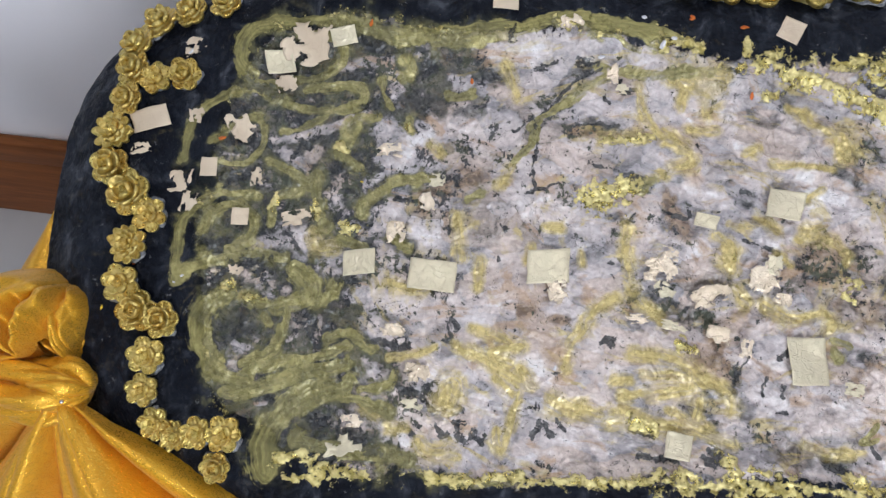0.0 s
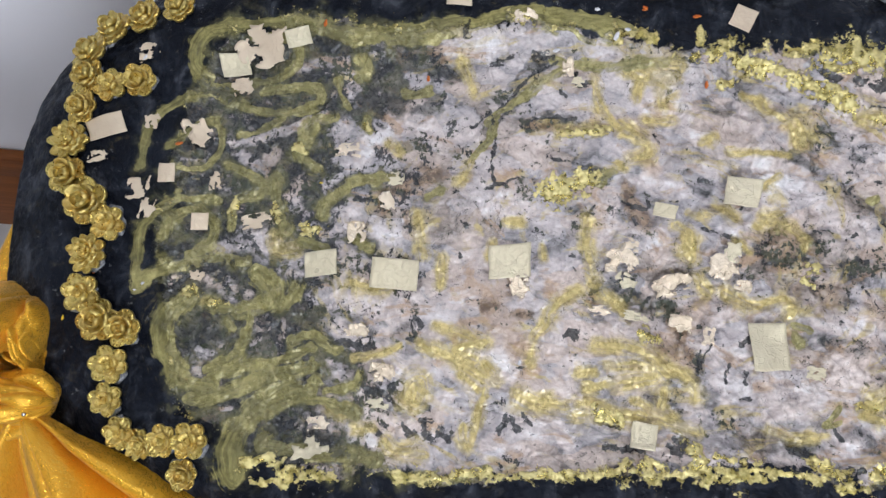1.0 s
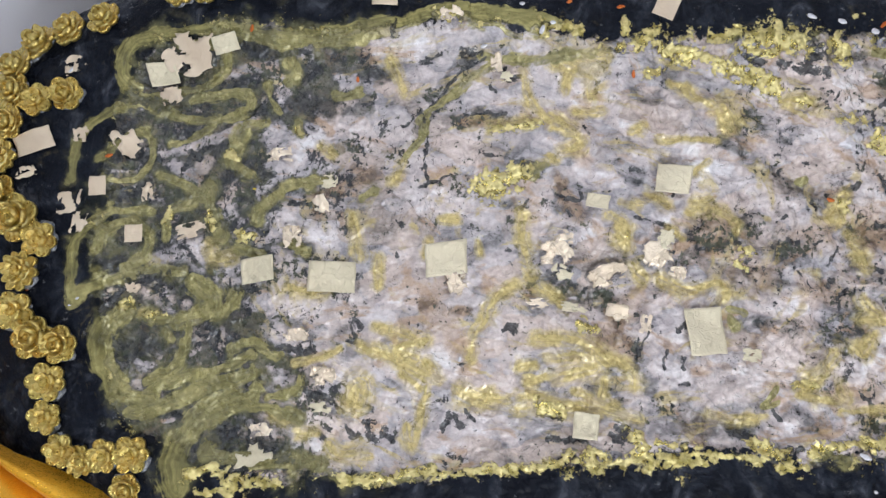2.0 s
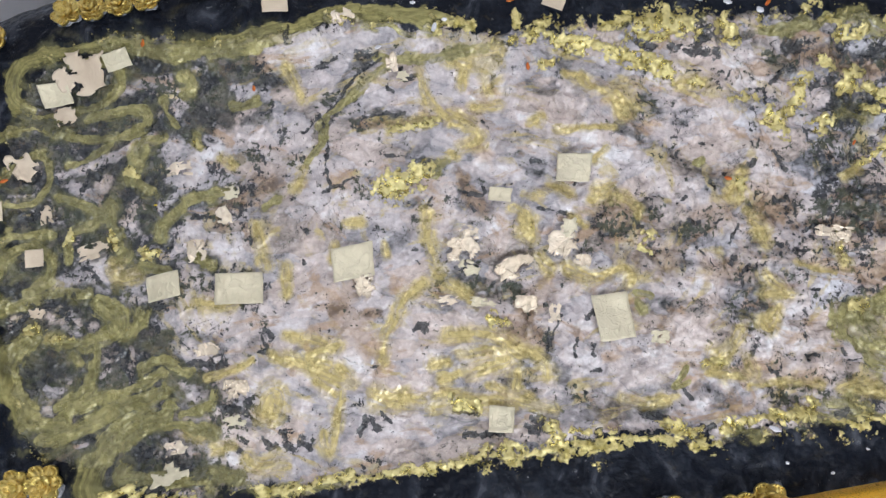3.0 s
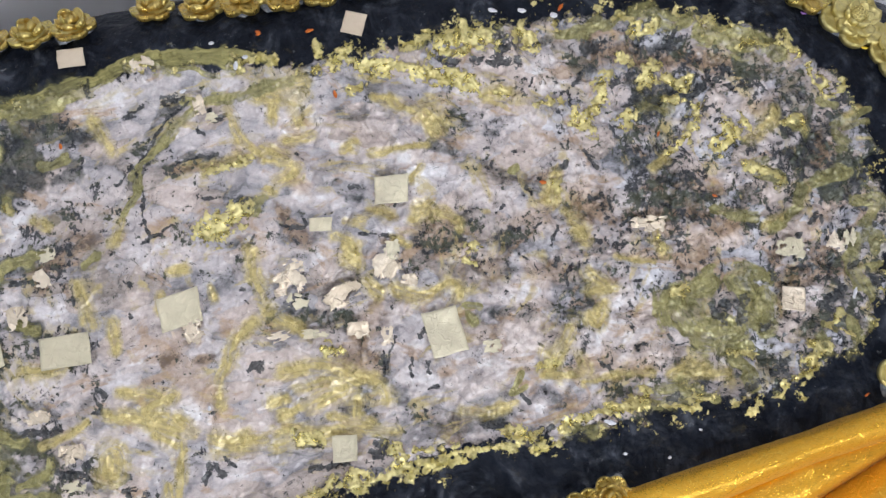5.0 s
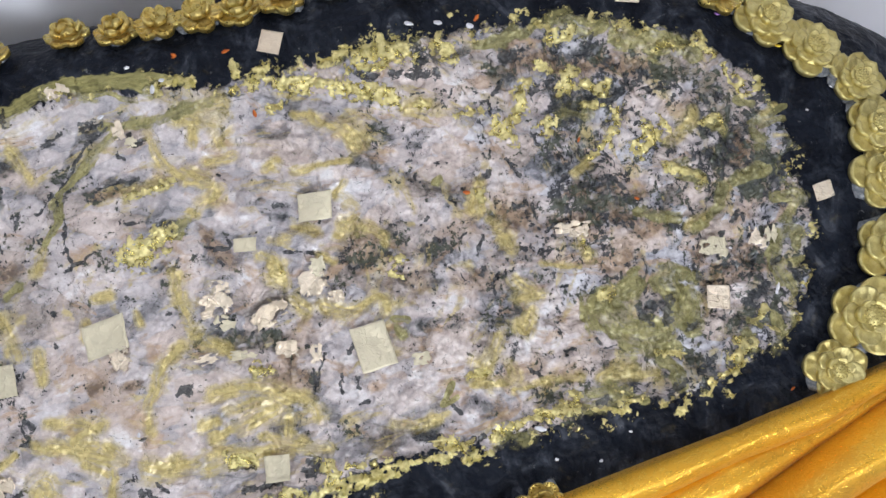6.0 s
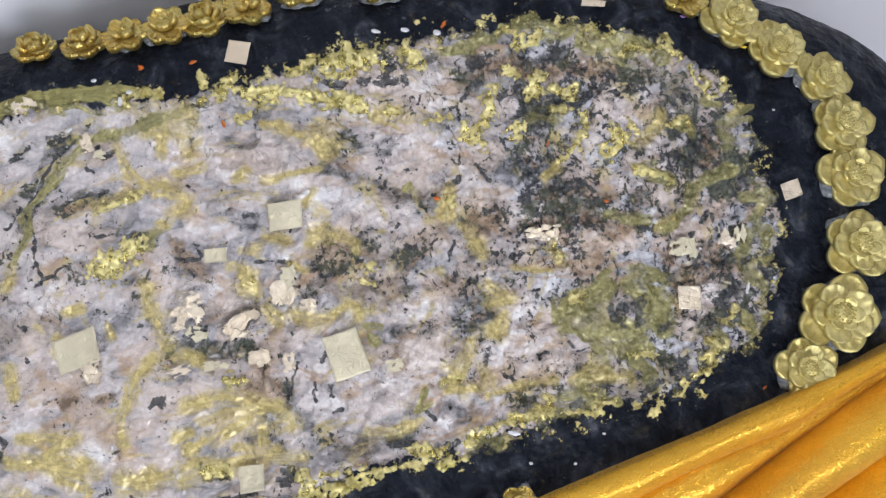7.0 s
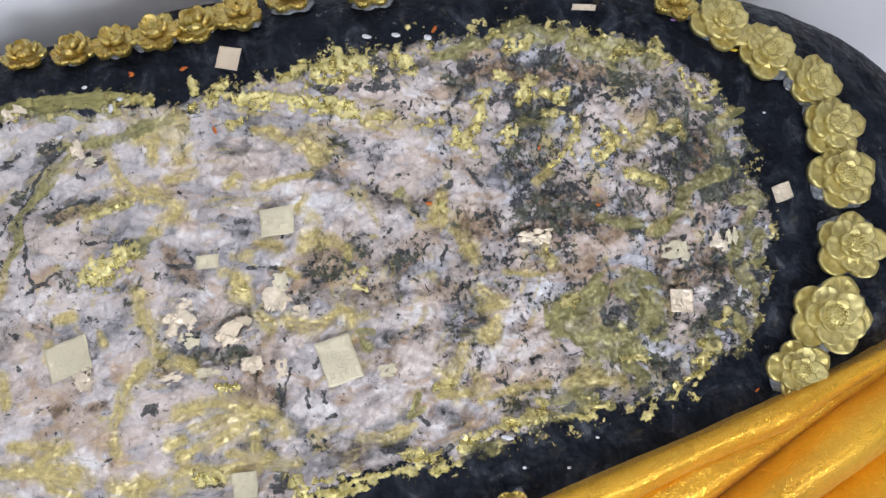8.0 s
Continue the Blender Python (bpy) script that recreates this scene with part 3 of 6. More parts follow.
stroke("d", 2.1, (-10, 38), (-9, 27), (-30, 32))
stroke("d", 2.2, (42, 12), (73, 5))
stroke("d", 1.6, (11, 36), (20, 37))
stroke("d", 2.1, (-101, 66), (-90, 66))
stroke("d", 2.1, (-80, -23), (-74, -24))
stroke("d", 4.1, (-74, -96), (-71, -99))
stroke("d", 1.5, (-115, -132), (-112, -133))
stroke("d", 1.5, (-148, -133), (-146, -134))
stroke("d", 1.5, (-182, -30), (-180, -34))
stroke("d", 1.6, (-76, -34), (-72, -38))
stroke("d", 2.1, (7, -54), (19, -51))
stroke("d", 1.6, (50, -107), (49, -117))
stroke("d", 1.6, (62, -88), (47, -122))
stroke("d", 1.6, (72, -117), (73, -128))
stroke("d", 1.5, (-12, -153), (-9, -152))
stroke("d", 1.5, (-35, -134), (-29, -133))
stroke("d", 6.0, (29, -183), (44, -192))
stroke("d", 2.1, (-57, 27), (-64, 17))
stroke("d", 3.0, (-22, -179), (-42, -174))
stroke("d", 1.6, (46, 59), (38, 58))
stroke("d", 1.6, (69, 65), (65, 58))
stroke("d", 2.2, (78, 41), (79, 35))
stroke("d", 2.1, (-17, 12), (-21, 19))
stroke("d", 1.6, (-72, 47), (-78, 59))
stroke("w", 9.1, (-130, 182), (-146, 180), (-114, 182))
stroke("w", 4.1, (-56, 190), (-46, 180))
stroke("w", 7.3, (-45, 175), (-66, 179))
stroke("w", 10.8, (-135, 162), (-159, 150))
stroke("w", 9.7, (-109, 128), (-68, 118))
stroke("w", 4.3, (-84, 119), (-65, 121))
stroke("w", 10.9, (-20, 145), (-34, 128), (-12, 129))
stroke("w", 9.9, (55, 134), (83, 108), (41, 117))
stroke("w", 12.1, (17, 134), (28, 108))
stroke("w", 10.6, (-133, 77), (-119, 69), (-101, 48))
stroke("w", 11.9, (-8, 60), (22, 48), (54, 74))
stroke("w", 13.2, (88, 78), (61, 107), (107, 62))
stroke("w", 8.6, (-53, 81), (-36, 83))
stroke("w", 10.5, (-159, 18), (-123, 15), (-93, 5))
stroke("w", 11.6, (-45, 8), (-52, -4))
stroke("w", 7.4, (0, -8), (7, -26), (8, 6))
stroke("w", 11.3, (-170, -17), (-187, -29))
stroke("w", 12.5, (-92, -47), (-78, -28), (-109, -53))
stroke("w", 15.5, (-48, -94), (-17, -96), (-61, -107))
stroke("w", 14.3, (-84, -117), (-96, -130), (-70, -126))
stroke("w", 13.2, (-122, -103), (-136, -120))
stroke("w", 10.1, (-95, -151), (-73, -146))
stroke("w", 10.1, (-119, -140), (-138, -135))
stroke("w", 10.1, (-181, -83), (-195, -106))
stroke("w", 8.2, (2, -133), (-20, -138))
stroke("w", 13.5, (40, -157), (65, -137), (71, -112))
stroke("w", 13.7, (73, -74), (84, -99))
stroke("w", 6.5, (64, 16), (87, 16))
stroke("w", 12.0, (-185, -139), (-205, -140))
stroke("k", 7.8, (141, 89), (134, 108))
stroke("k", 7.8, (164, 119), (181, 92), (152, 116))
stroke("k", 8.9, (194, 49), (163, 61), (213, 33))
stroke("k", 7.8, (206, 29), (225, 36))
stroke("k", 11.1, (271, 14), (252, 7))
stroke("k", 14.1, (139, 4), (105, 1), (91, -13))
stroke("k", 10.8, (147, -37), (173, -43))
stroke("k", 12.0, (199, -4), (179, -16), (212, -18))
stroke("k", 16.3, (237, -80), (223, -43), (223, -93))
stroke("k", 11.0, (271, -32), (248, -32))
stroke("k", 9.8, (175, -10), (222, -26))
stroke("k", 10.1, (279, 47), (292, 56))
stroke("k", 17.0, (308, 52), (347, 67), (321, 32))
stroke("k", 12.6, (333, 105), (344, 79))
stroke("k", 11.3, (358, 18), (337, 28))
stroke("k", 16.1, (446, 39), (475, 39), (459, 24))
stroke("k", 9.1, (423, -3), (414, -12))
stroke("k", 11.3, (496, -13), (505, -4))
stroke("k", 13.8, (471, 22), (523, 3))
stroke("k", 8.6, (158, -84), (186, -84))
stroke("k", 10.2, (110, -179), (143, -177))
stroke("k", 8.4, (190, -161), (183, -165))
stroke("k", 10.4, (199, -169), (222, -164))
stroke("k", 8.5, (342, -170), (314, -153))
stroke("m", 12.6, (350, 150), (374, 153), (332, 148))
stroke("m", 10.3, (288, 136), (279, 147))
stroke("m", 12.7, (392, 105), (342, 116), (328, 130))
stroke("m", 12.5, (444, 123), (465, 113))
stroke("m", 14.0, (478, 92), (483, 67))
stroke("m", 9.3, (462, 77), (473, 51))
stroke("m", 12.6, (513, 48), (486, 36))
stroke("m", 13.8, (528, 2), (512, -17))
stroke("m", 7.6, (222, 175), (250, 172))
stroke("m", 10.7, (454, -141), (478, -136), (492, -139))
stroke("m", 10.4, (405, -169), (423, -194))
stroke("m", 13.6, (456, -164), (440, -177))
stroke("m", 10.4, (366, -197), (335, -190))
stroke("m", 11.2, (485, -115), (473, -118))
stroke("m", 8.8, (371, -111), (392, -105))
stroke("m", 7.7, (410, -137), (406, -130))
stroke("m", 6.8, (333, 12), (354, 1), (388, -1))
stroke("m", 7.8, (344, -14), (371, -20))
stroke("b", 12.2, (255, -5), (280, 6))
stroke("b", 8.9, (322, -9), (303, -16), (349, -15))
stroke("b", 13.8, (332, 148), (303, 151), (294, 161))
stroke("b", 11.7, (358, 136), (399, 133), (415, 127))
stroke("b", 7.9, (334, 17), (315, 10))
stroke("b", 10.1, (446, -89), (471, -83), (486, -92))
stroke("b", 7.8, (432, -97), (461, -98), (487, -69))
stroke("b", 8.9, (342, -65), (372, -60))
stroke("b", 5.7, (389, 5), (393, -2))
stroke("b", 9.2, (494, 41), (500, 21))
stroke("b", 5.6, (215, 44), (238, 44))
stroke("b", 4.8, (162, -90), (156, -94))
stroke("p", 12.1, (194, 3), (217, 3))
stroke("p", 11.1, (279, 1), (261, 22))
stroke("p", 11.9, (162, -40), (144, -25))
stroke("p", 14.0, (388, 136), (364, 135))
stroke("p", 10.0, (360, -63), (347, -49), (401, -38))
stroke("p", 10.3, (476, -44), (504, -27))
stroke("p", 11.6, (463, 83), (445, 81))
stroke("p", 10.9, (105, 1), (124, 13))
stroke("p", 10.7, (260, -146), (238, -146), (292, -153))
stroke("p", 9.8, (199, -49), (226, -55))
stroke("p", 9.2, (492, 35), (504, 14))
stroke("g", 11.7, (151, 183), (168, 185), (185, 185))
stroke("g", 5.3, (171, 198), (168, 175), (143, 176))
stroke("g", 8.0, (227, 182), (234, 175))
stroke("g", 3.8, (235, 167), (243, 170))
stroke("g", 4.8, (259, 188), (261, 183))
stroke("g", 5.4, (118, 165), (138, 156))
stroke("g", 7.3, (143, 152), (160, 152), (172, 141))
stroke("y", 5.1, (183, 129), (206, 130))
stroke("g", 4.0, (198, 132), (205, 126))
stroke("g", 5.1, (243, 116), (253, 110), (234, 112))
stroke("g", 6.3, (294, 123), (293, 108), (278, 94))
stroke("g", 5.1, (265, 88), (281, 80), (265, 97))
stroke("g", 6.8, (317, 88), (308, 87))
stroke("g", 5.2, (327, 140), (320, 147))
stroke("g", 7.5, (349, 132), (343, 121))
stroke("g", 5.7, (301, 130), (308, 132))
stroke("y", 5.6, (132, 126), (120, 123), (132, 100))
stroke("y", 4.5, (114, 124), (128, 107))
stroke("g", 5.2, (388, 90), (383, 77), (375, 64), (354, 48))
stroke("y", 4.5, (347, 43), (332, 32))
stroke("g", 5.8, (363, 120), (376, 111), (384, 118))
stroke("g", 4.0, (355, 101), (369, 95))
stroke("o", 9.2, (359, 91), (337, 96))
stroke("o", 6.5, (304, 181), (280, 175), (262, 175))
stroke("o", 7.6, (323, 188), (309, 177))
stroke("g", 3.8, (317, 186), (328, 186), (341, 176))
stroke("o", 6.5, (356, 178), (377, 166), (390, 173))
stroke("g", 4.3, (331, 170), (354, 170), (361, 174))
stroke("o", 10.8, (399, 161), (426, 152), (442, 143))
stroke("g", 3.2, (436, 141), (458, 139), (477, 134))
stroke("o", 7.6, (458, 141), (473, 127))
stroke("g", 4.2, (481, 144), (482, 130), (489, 123))
stroke("g", 2.6, (497, 109), (500, 92), (509, 81))
stroke("g", 3.1, (526, 89), (527, 80), (514, 77))
stroke("g", 3.1, (506, 95), (512, 85))
stroke("o", 3.8, (503, 74), (518, 67))
stroke("g", 6.9, (411, 65), (421, 57), (403, 46))
stroke("g", 4.0, (395, 50), (424, 68), (433, 60))
stroke("o", 7.0, (476, 62), (484, 49))
stroke("g", 3.5, (467, 61), (482, 64), (484, 49))
stroke("y", 5.2, (430, 49), (452, 62), (460, 72))
stroke("o", 4.2, (513, 48), (529, 49), (546, 57))
stroke("o", 3.6, (522, 42), (543, 46))
stroke("o", 6.5, (513, 39), (519, 28))
stroke("y", 2.4, (525, 53), (540, 59))
stroke("y", 2.1, (530, 31), (540, 29))
stroke("o", 10.3, (438, 11), (434, 18), (448, 3))
stroke("g", 5.1, (423, 21), (444, 10), (450, 0))
stroke("o", 8.0, (512, 1), (487, -5))
stroke("o", 5.1, (474, -8), (464, -24), (448, -37), (435, -43))
stroke("y", 4.0, (430, -39), (456, -31), (480, -10))
stroke("o", 7.3, (520, -31), (535, -30), (525, -50))
stroke("o", 6.2, (527, -62), (528, -79))
stroke("o", 6.5, (516, -65), (505, -85), (504, -108))
stroke("o", 4.1, (519, -94), (530, -91))
stroke("o", 5.1, (509, -109), (514, -122))
stroke("o", 5.6, (384, -14), (405, -25), (421, -31))
stroke("y", 5.0, (235, 34), (237, 16))
stroke("g", 4.4, (235, 36), (238, 27))
stroke("y", 4.4, (226, 18), (237, 42))
stroke("o", 4.4, (195, 54), (201, 56))
stroke("y", 5.5, (248, -9), (256, -23))
stroke("y", 3.9, (240, 4), (252, -5))
stroke("g", 3.3, (326, -30), (328, -44))
stroke("y", 5.0, (324, -24), (326, -50))
stroke("y", 3.8, (99, 24), (116, 24), (135, 11), (136, 2))
stroke("g", 4.3, (143, -16), (149, -15))
stroke("g", 3.2, (137, -29), (145, -33))
stroke("y", 4.8, (79, -48), (94, -55), (122, -48), (127, -63))
stroke("o", 5.9, (132, -80), (138, -87))
stroke("o", 4.8, (144, -75), (133, -72))
stroke("y", 4.4, (100, 30), (112, 33))
stroke("y", 3.8, (108, 68), (98, 59))
stroke("y", 4.9, (254, -56), (267, -70))
stroke("y", 4.9, (263, -89), (253, -106), (248, -104))
stroke("y", 3.3, (284, -46), (316, -56))
stroke("y", 4.4, (255, -76), (277, -75))
stroke("y", 7.5, (227, -108), (216, -119), (209, -128), (200, -142))
stroke("y", 5.3, (230, -133), (229, -149), (193, -146))
stroke("o", 4.7, (175, -153), (161, -157), (173, -141))
stroke("g", 3.2, (190, -137), (206, -138))
stroke("y", 3.6, (164, -166), (139, -168), (113, -167))
stroke("y", 4.7, (113, -167), (139, -171), (156, -167))
stroke("y", 3.2, (229, -157), (257, -156), (290, -158))
stroke("y", 4.2, (340, -159), (311, -163), (365, -170))
stroke("y", 3.2, (291, -156), (295, -159))
stroke("o", 21.9, (333, -102), (336, -114))
stroke("o", 18.6, (376, -134), (344, -127), (329, -96))
stroke("o", 16.6, (413, -104), (407, -125), (394, -88))
stroke("o", 11.0, (365, -87), (348, -89))
stroke("o", 8.7, (388, -151), (362, -145))
stroke("o", 6.7, (363, -75), (369, -71))
stroke("o", 7.8, (402, -79), (423, -89))
stroke("o", 7.4, (374, -161), (382, -169), (382, -185))
stroke("g", 4.4, (331, -88), (340, -87))
stroke("g", 4.3, (372, -150), (391, -160))
stroke("g", 4.5, (180, -200), (149, -196), (161, -191))
stroke("g", 4.0, (137, -205), (115, -205), (158, -205))
stroke("g", 4.5, (167, -212), (184, -209))
stroke("g", 5.1, (203, -195), (215, -191), (232, -187))
stroke("g", 5.1, (238, -186), (260, -185), (282, -185))
stroke("g", 4.1, (281, -172), (285, -176))
stroke("o", 6.2, (296, -175), (327, -180), (346, -190))
stroke("o", 4.6, (266, -184), (292, -188), (312, -192))
stroke("g", 2.6, (292, -189), (317, -195))
stroke("g", 3.6, (322, -197), (330, -196))
stroke("g", 3.6, (341, -189), (330, -189))
stroke("o", 4.2, (401, -195), (407, -201))
stroke("g", 4.2, (374, -207), (381, -205))
stroke("g", 4.7, (448, -157), (450, -165), (437, -171))
stroke("g", 4.2, (421, -183), (438, -182), (430, -190))
stroke("g", 4.7, (445, -178), (442, -172))
stroke("g", 3.2, (424, -200), (428, -204))
stroke("o", 4.8, (465, -141), (472, -146))
stroke("g", 3.2, (467, -144), (483, -131))
stroke("g", 3.0, (479, -147), (485, -152))
stroke("o", 4.6, (489, -136), (486, -155))
stroke("g", 3.1, (463, -160), (458, -165))
stroke("g", 2.6, (413, -192), (404, -201))
stroke("g", 3.5, (64, -196), (80, -195))
stroke("g", 4.0, (90, -199), (106, -198))
stroke("g", 3.5, (50, -188), (46, -195))
stroke("g", 4.0, (108, -213), (63, -205))
stroke("b", 3.5, (97, -194), (107, -194))
stroke("d", 8.5, (143, 174), (157, 163))
stroke("d", 9.6, (201, 182), (199, 195))
stroke("d", 7.6, (210, 172), (200, 166))
stroke("d", 6.5, (149, 199), (140, 196))
stroke("d", 5.5, (218, 157), (174, 163))
stroke("d", 7.8, (307, 164), (288, 160))
stroke("d", 5.5, (338, 161), (349, 174))
stroke("d", 8.9, (361, 147), (376, 161))
stroke("d", 6.9, (358, 109), (385, 100), (393, 107))
stroke("d", 4.1, (402, 120), (405, 111))
stroke("d", 3.5, (415, 124), (427, 115))
stroke("d", 3.5, (416, 105), (426, 97))
stroke("d", 2.3, (434, 107), (444, 99))
stroke("d", 6.9, (315, 127), (308, 120))
stroke("d", 6.9, (334, 108), (346, 100))
stroke("d", 5.7, (320, 99), (327, 104))
stroke("d", 2.8, (262, 121), (261, 106))
stroke("d", 2.3, (203, 140), (191, 139))
stroke("d", 1.7, (226, 129), (231, 137))
stroke("d", 2.9, (268, 125), (280, 138))
stroke("d", 2.8, (302, 71), (299, 83))
stroke("d", 2.2, (172, 77), (175, 78))
stroke("d", 2.2, (202, 71), (200, 73))
stroke("d", 1.7, (189, 90), (187, 93))
stroke("d", 2.8, (251, 53), (238, 44))
stroke("d", 2.2, (270, 60), (277, 41))
stroke("d", 3.4, (365, 22), (376, 11))
stroke("d", 3.4, (335, 20), (347, 20))
stroke("d", 2.2, (336, -1), (343, -8))
stroke("d", 2.3, (335, 40), (363, 40))
stroke("d", 2.8, (211, 27), (207, 34))
stroke("d", 2.2, (174, 13), (182, 20))
stroke("d", 2.2, (136, -9), (142, -8))
stroke("d", 3.2, (146, -28), (148, -26))
stroke("d", 2.2, (102, -15), (108, -14))
stroke("d", 2.2, (231, -11), (222, -26))
stroke("d", 2.2, (224, -38), (222, -46))
stroke("d", 2.2, (239, -47), (231, -56))
stroke("d", 2.2, (250, -72), (251, -89))
stroke("d", 1.6, (287, -103), (284, -105))
stroke("d", 1.6, (301, -72), (296, -70))
stroke("d", 1.6, (216, -2), (207, -6))
stroke("d", 1.6, (197, -37), (187, -29))
stroke("d", 1.6, (195, -117), (199, -120))
stroke("d", 2.1, (249, -143), (259, -151))
stroke("d", 2.7, (285, -135), (292, -131))
stroke("d", 2.2, (315, -126), (319, -132))
stroke("d", 1.6, (318, -137), (335, -136))
stroke("d", 5.0, (379, -113), (375, -106), (392, -116))
stroke("d", 5.5, (392, -105), (388, -126))
stroke("d", 4.9, (370, -122), (364, -112))
stroke("d", 3.9, (407, -136), (416, -133))
stroke("d", 4.5, (428, -90), (425, -78))
stroke("d", 3.4, (481, -36), (482, -42))
stroke("d", 2.8, (470, -42), (480, -30))
stroke("d", 2.3, (438, -32), (435, -23))
stroke("d", 1.7, (451, -27), (446, -34))
stroke("d", 2.3, (462, -64), (462, -52))
stroke("d", 3.4, (463, -81), (469, -88))
stroke("d", 2.8, (447, -83), (456, -82))
stroke("d", 2.8, (490, -79), (479, -96))
stroke("d", 6.7, (487, -109), (471, -123))
stroke("d", 5.1, (518, -100), (522, -107))
stroke("d", 3.2, (504, -91), (511, -86))
stroke("d", 3.2, (94, -79), (83, -93))
stroke("d", 2.1, (89, -116), (89, -127))
stroke("d", 1.6, (104, -130), (100, -124))
stroke("d", 2.1, (94, -141), (86, -142))
stroke("d", 2.6, (79, -159), (81, -162))
stroke("d", 2.1, (75, -118), (73, -112))
stroke("d", 3.1, (177, -169), (171, -160))
stroke("d", 3.0, (193, -193), (187, -197))
stroke("d", 6.1, (151, -189), (132, -179))
stroke("d", 5.0, (169, -203), (182, -196))
stroke("d", 6.1, (206, -206), (217, -204))
stroke("d", 4.1, (256, -197), (248, -188))
stroke("d", 6.2, (300, -197), (279, -195))
stroke("d", 6.3, (343, -202), (359, -203))
stroke("d", 5.2, (304, -185), (310, -184))
stroke("d", 5.3, (369, -190), (389, -181))
stroke("d", 6.3, (408, -175), (422, -167))
stroke("d", 6.2, (414, -187), (403, -190))
stroke("d", 5.4, (445, -194), (460, -181))
stroke("d", 6.9, (68, -204), (93, -210))
stroke("d", 5.0, (86, -196), (116, -203))
stroke("w", 16.8, (183, 156), (204, 145), (163, 165))
stroke("w", 13.7, (227, 146), (249, 142), (234, 127))
stroke("w", 12.4, (216, 96), (235, 80), (202, 87))
stroke("w", 11.2, (166, 130), (172, 105))
stroke("w", 16.5, (167, 32), (187, 21), (158, 39))
stroke("w", 16.5, (134, 56), (115, 49), (151, 58))
stroke("w", 14.6, (269, 32), (292, 32), (261, 45))
stroke("w", 13.2, (220, -9), (231, -34))
stroke("w", 12.4, (270, 84), (299, 60))
stroke("w", 8.0, (299, 131), (284, 119))
stroke("w", 8.0, (317, 109), (304, 103))
stroke("w", 12.7, (414, 100), (401, 73), (423, 86))
stroke("w", 9.1, (391, 57), (381, 42), (368, 33))
stroke("w", 13.9, (447, 87), (431, 72))
stroke("w", 8.1, (447, 45), (437, 29))
stroke("w", 9.1, (407, 7), (394, 21))
stroke("w", 8.0, (425, -15), (445, -8))
stroke("w", 13.4, (387, -47), (367, -36), (411, -46))
stroke("w", 10.1, (401, -61), (426, -55))
stroke("w", 8.9, (449, -118), (462, -115), (461, -98))
stroke("w", 8.8, (427, -135), (441, -127))
stroke("w", 6.5, (405, -152), (423, -151))
stroke("w", 14.2, (295, -93), (277, -78), (295, -116))
stroke("w", 15.1, (264, -108), (274, -133), (248, -126))
stroke("w", 9.9, (314, -64), (306, -51))
stroke("w", 14.0, (179, -66), (157, -67), (201, -66))
stroke("w", 14.9, (172, -98), (157, -116), (185, -112))
stroke("w", 13.6, (111, -127), (130, -137), (88, -132))
stroke("w", 15.8, (147, -135), (118, -144))
stroke("w", 9.5, (96, -69), (75, -91))
stroke("w", 11.5, (238, -167), (217, -163))
stroke("w", 10.8, (315, -148), (294, -143))
stroke("w", 9.1, (445, -48), (459, -40), (467, -53))
stroke("w", 8.0, (492, -30), (500, -43))
stroke("w", 5.3, (361, -164), (353, -173))
stroke("w", 9.1, (119, -186), (116, -176))
stroke("w", 5.7, (335, 64), (322, 61))
stroke("w", 8.4, (181, -154), (186, -176))
stroke("b", 8.9, (287, -12), (321, -12), (360, -18), (381, -28))
stroke("m", 4.5, (295, -14), (310, -12))
stroke("d", 3.3, (292, -16), (302, -11))
stroke("b", 6.7, (403, -33), (379, -33))
stroke("b", 5.6, (446, -66), (427, -73))
stroke("m", 8.1, (367, 98), (379, 101))
stroke("p", 7.2, (-141, -61), (-131, -50))
stroke("p", 7.2, (-119, -85), (-130, -88))
stroke("p", 7.1, (-154, -74), (-149, -83))
stroke("y", 3.1, (-47, -62), (-27, -65))
stroke("m", 4.7, (-36, -60), (-10, -63), (22, -62))
stroke("k", 7.8, (124, 87), (153, 69))
stroke("k", 6.2, (5, -149), (27, -144))
stroke("k", 8.3, (30, -129), (19, -105))
stroke("m", 3.1, (50, -107), (50, -123))
stroke("g", 5.6, (-360, -244), (-343, -237), (-326, -242), (-299, -246))
stroke("g", 4.1, (-328, -260), (-314, -248))
stroke("g", 4.6, (-303, -249), (-282, -249))
stroke("o", 7.2, (-351, -227), (-308, -229))
stroke("d", 4.6, (-334, -255), (-346, -249))
stroke("g", 3.8, (-442, -86), (-434, -89))
stroke("g", 3.3, (-418, -99), (-401, -99))
stroke("g", 3.9, (-366, 3), (-362, -13))
stroke("g", 4.5, (-407, -10), (-405, -1))
stroke("g", 3.4, (-351, 62), (-343, 54))
stroke("g", 4.0, (-284, 87), (-280, 81))
stroke("m", 4.8, (-459, 113), (-450, 108))
stroke("d", 4.6, (-495, 86), (-502, 73))
stroke("d", 3.9, (-492, 0), (-482, -10))
stroke("d", 5.1, (-450, 110), (-428, 110))
stroke("w", 4.4, (-341, -45), (-332, -52))
stroke("w", 5.0, (-370, -45), (-382, -38))
stroke("w", 5.6, (-355, 10), (-343, 3))
stroke("w", 5.0, (-291, -8), (-301, -14))
stroke("w", 5.5, (-308, -79), (-318, -89))
stroke("w", 4.6, (-409, 59), (-386, 65))
stroke("w", 4.6, (-354, 81), (-370, 73))
stroke("w", 4.6, (-373, 54), (-380, 42))
stroke("g", 4.5, (-224, -241), (-190, -240), (-165, -232))
stroke("g", 4.5, (-160, -230), (-124, -231))
